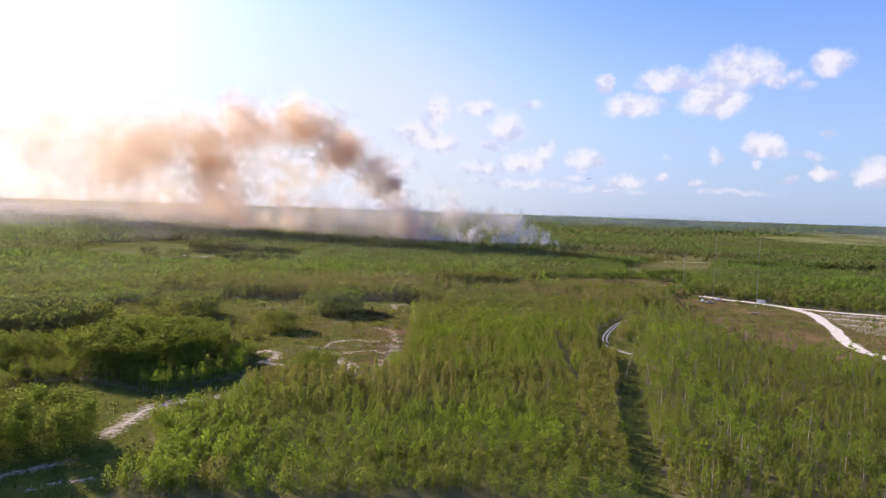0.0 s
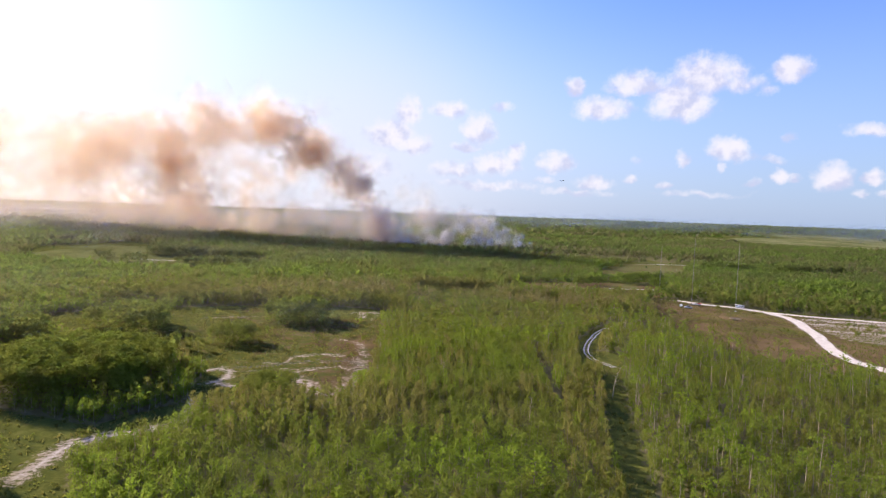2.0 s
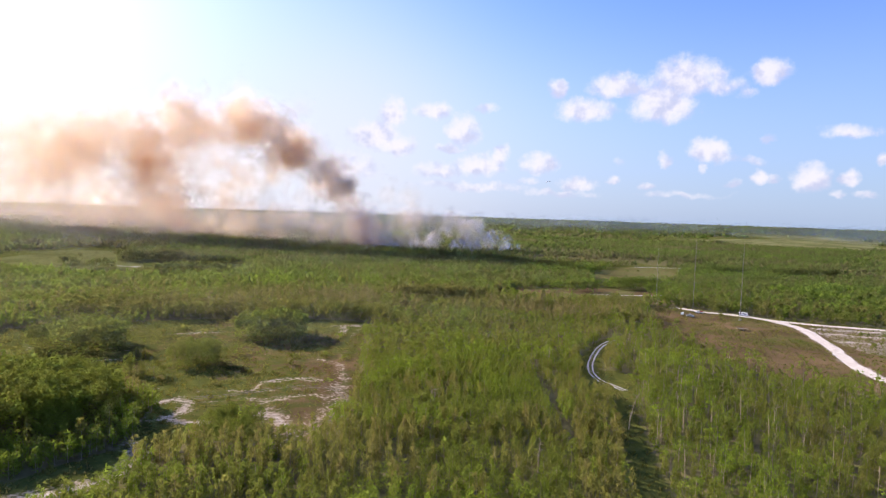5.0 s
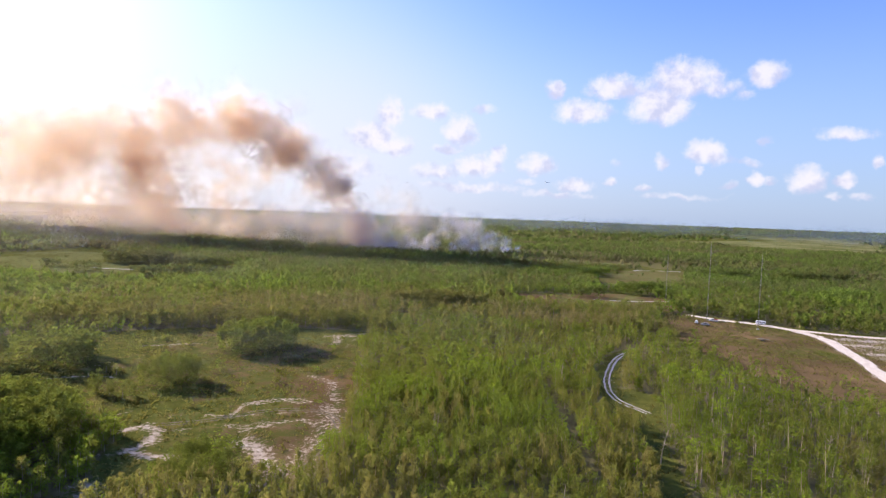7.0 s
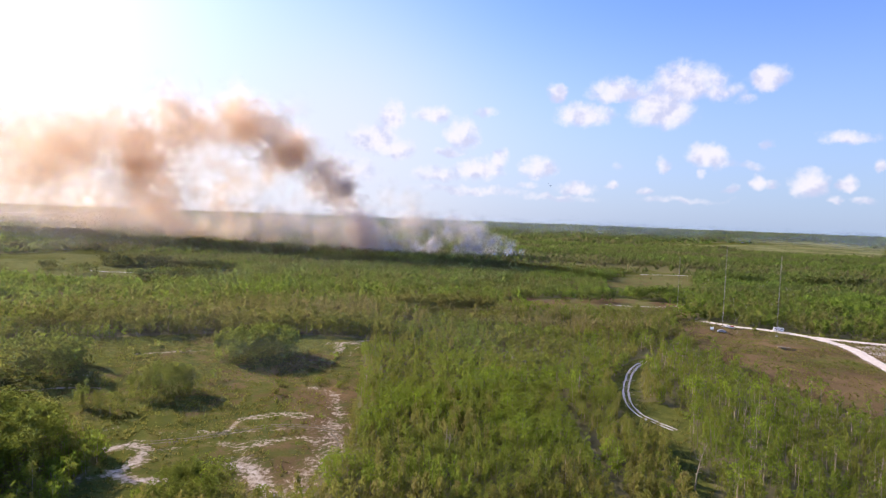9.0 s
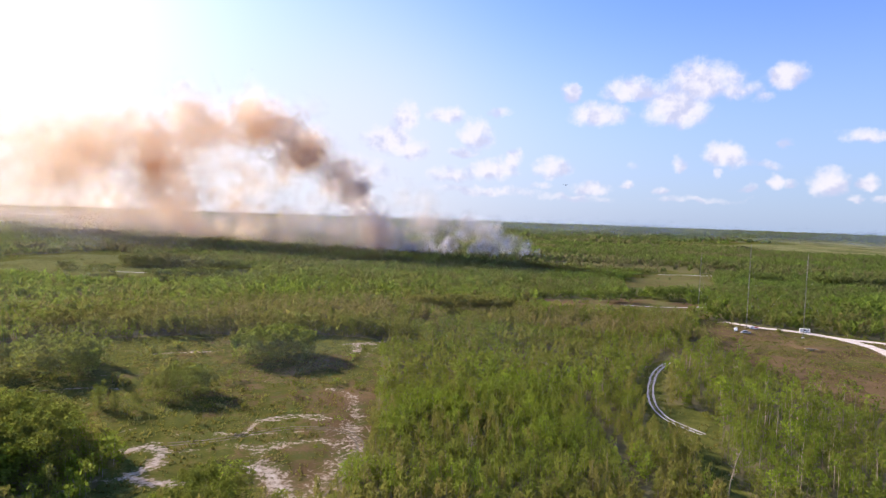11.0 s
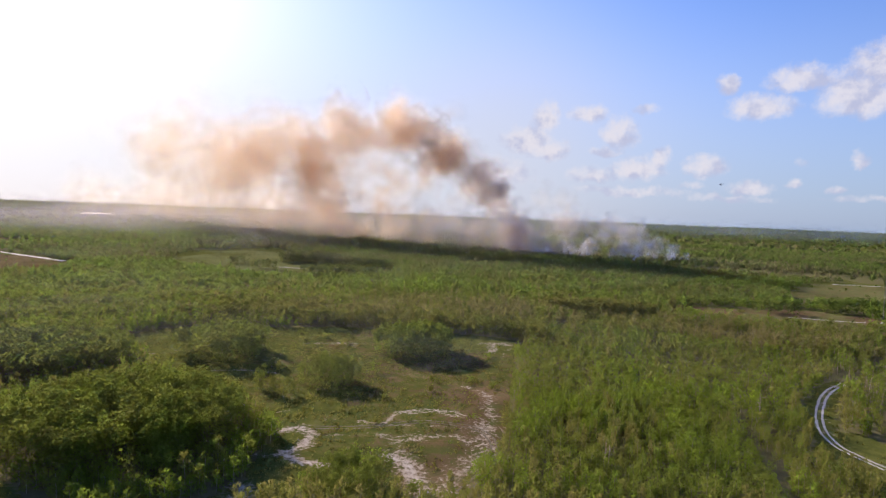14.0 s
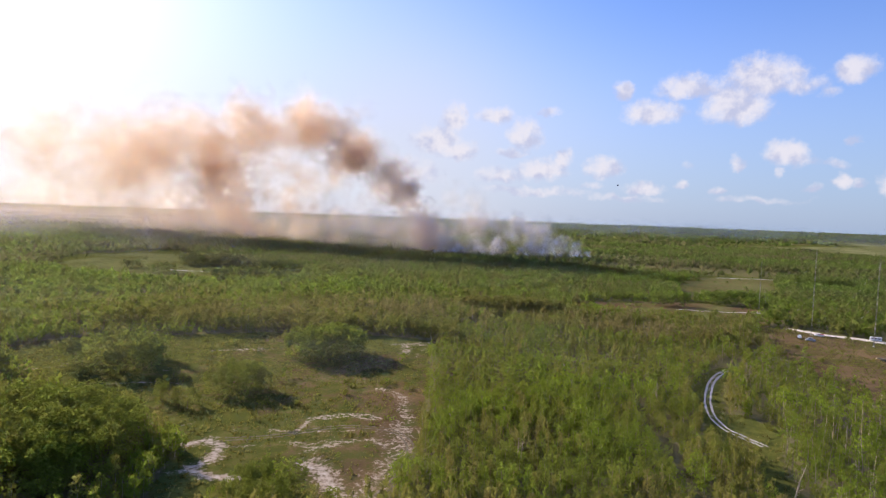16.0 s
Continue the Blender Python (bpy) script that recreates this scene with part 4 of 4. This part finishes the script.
def column(line, count, r):
    """Billows along a rising line (rows of x, y, z, half width, density, tone): lumps, each with its own shreds."""
    line = np.array(line, float)
    lumps = max(3, count // 8)
    t = r.uniform(0, len(line) - 1, lumps)
    row = np.stack([np.interp(t, np.arange(len(line)), line[:, k]) for k in range(6)], 1)
    off = r.normal(size=(lumps, 3))
    off *= (r.uniform(0, 1, lumps) ** 0.4 / np.linalg.norm(off, axis=1))[:, None]
    middle = row[:, :3] + off * row[:, 3:4] * np.array([0.75, 0.7, 0.7])
    size = row[:, 3] * r.uniform(0.45, 0.8, lumps)
    pick = np.arange(count) % lumps
    way = r.normal(size=(count, 3))
    way *= (r.uniform(0.3, 1.0, count) / np.linalg.norm(way, axis=1))[:, None]
    places = middle[pick] + way * size[pick][:, None]
    places[:, 2] = np.maximum(places[:, 2], row[pick, 3] * 0.3)
    dense = row[:, 4] * r.uniform(0.55, 1.35, lumps)
    tone = row[:, 5] + r.normal(0, 0.06, lumps)
    return places, size[pick] * r.uniform(0.75, 1.25, count), dense[pick] * r.uniform(0.8, 1.2, count), np.clip(tone[pick], 0, 1)


def smoke(name, label, columns, mat=SMOKE):
    r = np.random.default_rng(11)
    got = [column(line, count, r) for line, count in columns]
    V, UV, F, D, T = wisps(*[np.concatenate(a) for a in zip(*got)], r)
    me = mesh_from(name, V, F, [mat], {"thick": D, "tone": T}, uv=UV, smooth=True)
    tagged(new(name, me), label, "smoke", kind="stuff")


def haze():
    """Thin smoke that hangs over the plain down wind of the fire, and added veiling sheets."""
    r = np.random.default_rng(23)
    # first layer added to imitate glare over the woods, second for blue eastern distance
    layers = ((190, 800, 150, 40, 0.2, 0.05, 0.02, 0.0, -60, 14, 14, 6), (2300, 4600, 120, 150, 0.09, 0.12, 0.10, 0.05, 0, 47, 4, 26),
              (1100, 4500, 190, 130, 0.11, 0.14, 0.12, 0.06, -54, 0, 4, 26), (800, 1500, 44, 90, 0.08, 0.25, 0.11, 0.03, -54, 0, 4, 26))
    got = []
    for low, high, count, base, grow, flat, west_thick, east_thick, from_a, to_a, above, deep in layers:
        far = np.exp(r.uniform(math.log(low), math.log(high), count))
        a = np.radians(r.uniform(from_a, to_a, count))
        rad = base + grow * far
        lift = ground_height(far * np.sin(a), 60 + far * np.cos(a))
        places = np.stack([far * np.sin(a), 60 + far * np.cos(a), lift + above + r.uniform(0, deep, count)], 1)
        west = np.clip(0.45 - a / radians(70), 0, 1)
        V, UV, F, D, T = wisps(places, rad, east_thick + (west_thick - east_thick) * west, west ** 1.2, r)
        mid = np.repeat(places[:, 2], 9)
        V[:, 2] = mid + (V[:, 2] - mid) * flat
        got.append((V, UV, F, D, T))
    start = np.cumsum([0] + [len(g[0]) for g in got[:-1]])
    me = mesh_from("smoke_and_glare_haze", np.concatenate([g[0] for g in got]), np.concatenate([g[2] + k for g, k in zip(got, start)]), [HAZE],
                   {"thick": np.concatenate([g[3] for g in got]), "tone": np.concatenate([g[4] for g in got])}, uv=np.concatenate([g[1] for g in got]), smooth=True)
    tagged(new("smoke_and_glare_haze", me), "thin pale smoke haze over the plain, with sheets added as glare and distance haze", "haze", kind="stuff")


haze()
smoke("smoke_plume", "brown and grey smoke rolling up from a scrub fire", [
    ([(-34, 975, 6, 24, 0.28, 0.5), (-48, 980, 32, 29, 0.28, 0.5), (-70, 985, 62, 32, 0.25, 0.52), (-94, 990, 96, 34, 0.2, 0.52), (-114, 1000, 122, 38, 0.22, 0.6), (-150, 1010, 150, 40, 0.26, 0.72), (-178, 1015, 160, 42, 0.3, 0.8)], 520),
    ([(-82, 990, 112, 18, 0.22, 0.5), (-66, 990, 92, 17, 0.2, 0.5), (-84, 990, 70, 20, 0.16, 0.5)], 70),
    ([(-150, 1010, 170, 33, 0.29, 0.72), (-186, 1010, 146, 39, 0.25, 0.62), (-204, 1010, 124, 29, 0.24, 0.66)], 130),
    ([(-172, 1015, 160, 45, 0.27, 0.8), (-221, 1020, 172, 51, 0.24, 0.9), (-250, 1030, 200, 48, 0.2, 0.95), (-252, 1030, 228, 29, 0.2, 0.95)], 230),
    ([(-221, 1020, 175, 48, 0.2, 0.95), (-296, 1040, 200, 51, 0.17, 1), (-350, 1060, 205, 55, 0.17, 1), (-420, 1090, 195, 64, 0.17, 1)], 200),
    ([(-376, 1130, 8, 15, 0.25, 0.8), (-388, 1130, 40, 25, 0.23, 0.8), (-403, 1120, 74, 37, 0.23, 0.82), (-423, 1110, 106, 48, 0.23, 0.86), (-437, 1110, 146, 52, 0.22, 0.92), (-446, 1120, 180, 52, 0.22, 0.97)], 300),
    ([(-446, 1120, 165, 64, 0.17, 1), (-510, 1140, 175, 79, 0.14, 1), (-590, 1160, 170, 100, 0.11, 1), (-700, 1200, 160, 131, 0.08, 1), (-850, 1250, 155, 149, 0.07, 1)], 320),
    ([(-470, 1120, 90, 48, 0.17, 0.9), (-400, 1110, 84, 42, 0.17, 0.86), (-350, 1100, 76, 37, 0.21, 0.85), (-291, 1090, 84, 33, 0.2, 0.85), (-250, 1080, 66, 29, 0.15, 0.75), (-200, 1060, 70, 31, 0.1, 0.7)], 200),
    ([(-170, 1030, 130, 42, 0.1, 0.8), (-120, 1010, 92, 42, 0.09, 0.6), (-90, 1000, 56, 39, 0.11, 0.55)], 60),
    ([(-620, 1250, 26, 51, 0.1, 0.9), (-443, 1150, 30, 48, 0.14, 0.85), (-284, 1100, 36, 48, 0.17, 0.72), (-153, 1020, 36, 45, 0.15, 0.6), (-60, 990, 34, 42, 0.15, 0.5)], 240),
    ([(60, 1030, 66, 31, 0.05, 0.62), (20, 1020, 76, 33, 0.07, 0.62), (-10, 1010, 86, 31, 0.07, 0.62), (-40, 1000, 84, 26, 0.07, 0.58)], 60),
    ([(-215, 1040, 186, 40, 0.16, 0.9), (-290, 1060, 192, 50, 0.17, 1), (-370, 1090, 186, 56, 0.17, 1), (-450, 1110, 172, 60, 0.17, 1)], 200),
    ([(-360, 1100, 120, 44, 0.15, 0.95), (-290, 1090, 105, 44, 0.15, 0.95), (-220, 1060, 110, 44, 0.14, 0.9), (-150, 1030, 100, 40, 0.12, 0.8)], 130)])
smoke("smoke_veil", "broad soft veil of old peach-coloured smoke", [
    ([(-380, 1120, 130, 80, 0.10, 0.95), (-460, 1150, 140, 110, 0.2, 1.0), (-580, 1200, 145, 130, 0.26, 1.0), (-760, 1280, 150, 150, 0.26, 1.0), (-1000, 1380, 150, 170, 0.2, 1.0)], 130),
    ([(-520, 1160, 36, 46, 0.12, 0.75), (-300, 1120, 42, 46, 0.15, 0.6), (-150, 1040, 40, 42, 0.15, 0.45), (-20, 1010, 42, 42, 0.15, 0.3), (90, 1000, 38, 36, 0.13, 0.15), (165, 990, 24, 22, 0.1, 0.0)], 190)], SOFT_SMOKE)
smoke("smoke_bank", "low grey-blue smoke drifting over the fire line", [
    ([(206, 975, 6, 8, 0.36, 0.1), (166, 965, 14, 16, 0.36, 0.12), (110, 950, 18, 22, 0.34, 0.2), (50, 945, 18, 24, 0.32, 0.3), (-40, 960, 20, 26, 0.29, 0.4), (-150, 1030, 22, 32, 0.24, 0.55), (-300, 1130, 24, 40, 0.26, 0.75)], 380),
    ([(-300, 1150, 26, 50, 0.2, 0.75), (-470, 1280, 28, 70, 0.2, 0.85), (-700, 1450, 32, 110, 0.18, 0.95), (-1100, 1700, 40, 160, 0.15, 1), (-1700, 2000, 40, 220, 0.12, 1)], 240),
    ([(166, 985, 26, 18, 0.24, 0.15), (128, 985, 42, 22, 0.22, 0.25), (76, 990, 46, 28, 0.21, 0.35), (20, 1000, 44, 30, 0.19, 0.45), (-60, 1030, 44, 36, 0.14, 0.55)], 200),
    ([(208, 960, 5, 6, 0.32, 0.05), (120, 915, 5, 6, 0.32, 0.06), (20, 905, 5, 6, 0.29, 0.08), (-90, 940, 5, 6, 0.24, 0.12)], 160)])


# ---- masts and vehicles ----
def solid(bm, size, at, bevel=0.0, turn=None, taper=0.0):
    """A bevelled block added to bm; taper draws the top in."""
    m = Matrix.Translation(at) @ (turn or Matrix()) @ Matrix.Diagonal((*size, 1))
    got = bmesh.ops.create_cube(bm, size=1.0, matrix=Matrix())
    for v in got["verts"]:
        if taper and v.co.z > 0:
            v.co.x *= 1 - taper
            v.co.y *= 1 - taper * 0.5
        v.co = m @ v.co
    if bevel:
        edges = list({e for v in got["verts"] for e in v.link_edges})
        bmesh.ops.bevel(bm, geom=edges, offset=bevel, segments=2, affect="EDGES", profile=0.6)
    return bm


def rod(bm, a, b, radius, sides=5):
    a, b = Vector(a), Vector(b)
    d = b - a
    m = Matrix.Translation((a + b) / 2) @ d.to_track_quat("Z", "Y").to_matrix().to_4x4()
    bmesh.ops.create_cone(bm, cap_ends=True, segments=sides, radius1=radius, radius2=radius, depth=d.length, matrix=m)
    return bm


def disc(bm, at, radius, width, sides=14):
    bmesh.ops.create_cone(bm, cap_ends=True, segments=sides, radius1=radius, radius2=radius, depth=width, matrix=Matrix.Translation(at) @ Matrix.Rotation(math.pi / 2, 4, "X"))
    return bm


def build_mast(x, y, height):
    """A guyed three-legged lattice mast."""
    mast = new("radio_mast")
    tagged(mast, "tall slender guyed lattice radio mast of weathered steel", "radio mast", group="radio masts")
    mast.matrix_basis = pose(x, y, ground_at(x, y) - 0.05)
    part("footing", solid(bmesh.new(), (1.1, 1.1, 0.4), (0, 0, 0.15), 0.05), RUT, mast)
    feet = [Vector((0.26 * math.cos(a), 0.26 * math.sin(a), 0)) for a in (0.3, 0.3 + math.tau / 3, 0.3 + 2 * math.tau / 3)]
    for f in feet:
        part("leg", rod(bmesh.new(), f + Vector((0, 0, 0.4)), f + Vector((0, 0, height)), 0.045), STEEL, mast)
    bm = bmesh.new()
    z, step = 0.5, 1.1
    while z + step < height:
        for a, b in zip(feet, feet[1:] + feet[:1]):
            rod(bm, a + Vector((0, 0, z)), b + Vector((0, 0, z + step)), 0.025, 3)
            rod(bm, a + Vector((0, 0, z)), b + Vector((0, 0, z)), 0.025, 3)
        z += step
    part("bracing", bm, STEEL, mast)
    part("antenna", rod(bmesh.new(), (0, 0, height), (0, 0, height + 2.5), 0.04), STEEL, mast)
    for level, reach in ((0.5, 0.35), (0.92, 0.55)):
        for k in range(3):
            a = 0.3 + k * math.tau / 3
            part("guy_wire", rod(bmesh.new(), feet[k] + Vector((0, 0, height * level)), (math.cos(a) * height * reach, math.sin(a) * height * reach, 0.1), 0.015, 3), STEEL, mast)


for mast_row in ((206, 483, 36), (193, 402, 46), (209.5, 377, 44)):
    build_mast(*mast_row)


def wheels(parent, spots, radius, width=0.24):
    for x, y in spots:
        tyre = part("wheel", disc(bmesh.new(), (x, y, radius), radius, width), RUBBER, parent)
        part("rim", disc(bmesh.new(), (x, y, radius), radius * 0.58, width + 0.03, 10), STEEL, tyre)


def build_trailer():
    van = new("travel_trailer")
    tagged(van, "white travel trailer parked beside the sand road", "trailer")
    van.matrix_basis = pose(221, 392, ground_at(221, 392), 0, 0, -28) @ Matrix.Scale(0.78, 4)
    part("body", solid(bmesh.new(), (6.6, 2.4, 2.3), (0, 0, 1.75), 0.18), WHITE, van)
    part("skirt", solid(bmesh.new(), (6.3, 2.25, 0.3), (0, 0, 0.5), 0.03), GREY, van)
    for x, w in ((-2.2, 1.2), (-0.2, 1.0), (2.1, 1.2)):
        part("window", solid(bmesh.new(), (w, 0.06, 0.65), (x, -1.21, 2.05), 0.02), GLASS, van)
    part("door", solid(bmesh.new(), (0.7, 0.06, 1.8), (1.05, -1.21, 1.6), 0.02), GREY, van)
    part("roof_vent", solid(bmesh.new(), (0.7, 0.7, 0.25), (0.6, 0, 3.0), 0.05), WHITE, van)
    part("drawbar", rod(bmesh.new(), (3.2, 0, 0.5), (4.6, 0, 0.45), 0.06), STEEL, van)
    wheels(van, ((-0.5, -1.1), (0.4, -1.1), (-0.5, 1.1), (0.4, 1.1)), 0.36)


def build_car(x, y, turn, paint, label, name="car", bed=False):
    car = new(name)
    tagged(car, label, "car" if not bed else "pickup truck", group="parked vehicles")
    car.matrix_basis = pose(x, y, ground_at(x, y), 0, 0, turn)
    part("body", solid(bmesh.new(), (4.6, 1.85, 0.72), (0, 0, 0.72), 0.14), paint, car)
    cab, length = ((0.35, 1.9) if bed else (-0.25, 2.6))
    part("cabin", solid(bmesh.new(), (length, 1.65, 0.66), (cab, 0, 1.38), 0.08, taper=0.22), paint, car)
    part("windscreen", solid(bmesh.new(), (0.05, 1.3, 0.48), (cab + length * 0.45, 0, 1.38), 0.01, Matrix.Rotation(-0.35, 4, "Y")), GLASS, car)
    for side in (-1, 1):
        part("side_window", solid(bmesh.new(), (length * 0.7, 0.05, 0.42), (cab, side * 0.79, 1.38), 0.01, Matrix.Rotation(side * 0.12, 4, "X")), GLASS, car)
        part("headlight", solid(bmesh.new(), (0.08, 0.35, 0.18), (2.28, side * 0.65, 0.82), 0.02), WHITE, car)
    if bed:
        part("load", solid(bmesh.new(), (1.8, 1.5, 0.7), (-1.35, 0, 1.3), 0.1), RED, car, "red load on the bed")
    wheels(car, ((-1.4, -0.82), (1.4, -0.82), (-1.4, 0.82), (1.4, 0.82)), 0.36)


def build_flatbed():
    cart = new("flatbed_trailer")
    tagged(cart, "old flatbed trailer loaded with brush and timber on brown grass", "trailer")
    cart.matrix_basis = pose(190, 343, ground_at(190, 343), 0, 0, -24)
    part("deck", solid(bmesh.new(), (6.2, 2.2, 0.2), (0, 0, 0.85), 0.03), YELLOW, cart)
    part("drawbar", rod(bmesh.new(), (3.0, 0, 0.7), (4.6, 0, 0.5), 0.07), STEEL, cart)
    for k in range(7):
        part("log", rod(bmesh.new(), (-2.7, -0.8 + 0.27 * k, 1.08 + 0.12 * (k % 2)), (2.2 + 0.1 * k, -0.8 + 0.27 * k, 1.1), 0.13, 7), BARK, cart)
    wheels(cart, ((-0.6, -1.0), (0.5, -1.0), (-0.6, 1.0), (0.5, 1.0)), 0.4)


build_trailer()
build_car(195, 398, 150, WHITE, "white pickup truck with a red load by the track", "pickup_truck", True)
build_car(181, 392, 60, WHITE, "small white car parked on sandy ground")
build_car(182, 384, -20, GREY, "grey car parked at the edge of the brown field")
build_flatbed()


def build_helicopter():
    heli = new("helicopter")
    tagged(heli, "small dark helicopter hovering in the sky near the smoke", "helicopter")
    heli.matrix_basis = pose(372, 1465, 146, 0, 0, 170)
    bm = bmesh.new()
    bmesh.ops.create_icosphere(bm, subdivisions=2, radius=1.0, matrix=Matrix.Diagonal((2.3, 1.1, 1.2, 1)))
    part("cabin", bm, GREY, heli)
    part("tail_boom", rod(bmesh.new(), (-1.5, 0, 0.3), (-7.5, 0, 0.7), 0.2), GREY, heli)
    part("tail_fin", solid(bmesh.new(), (0.9, 0.1, 1.8), (-7.4, 0, 1.0), 0.02), GREY, heli)
    part("rotor_mast", rod(bmesh.new(), (0, 0, 1.0), (0, 0, 1.9), 0.12), STEEL, heli)
    for k in range(2):
        part("rotor_blade", solid(bmesh.new(), (5.2, 0.3, 0.05), (2.6 * (1 - 2 * k), 0, 1.9)), RUBBER, heli)
    for side in (-0.9, 0.9):
        part("skid", rod(bmesh.new(), (-1.6, side, -1.6), (1.8, side, -1.6), 0.07), STEEL, heli)
        for x in (-0.8, 0.8):
            part("skid_strut", rod(bmesh.new(), (x, side * 0.6, -0.8), (x, side, -1.6), 0.05), STEEL, heli)


build_helicopter()
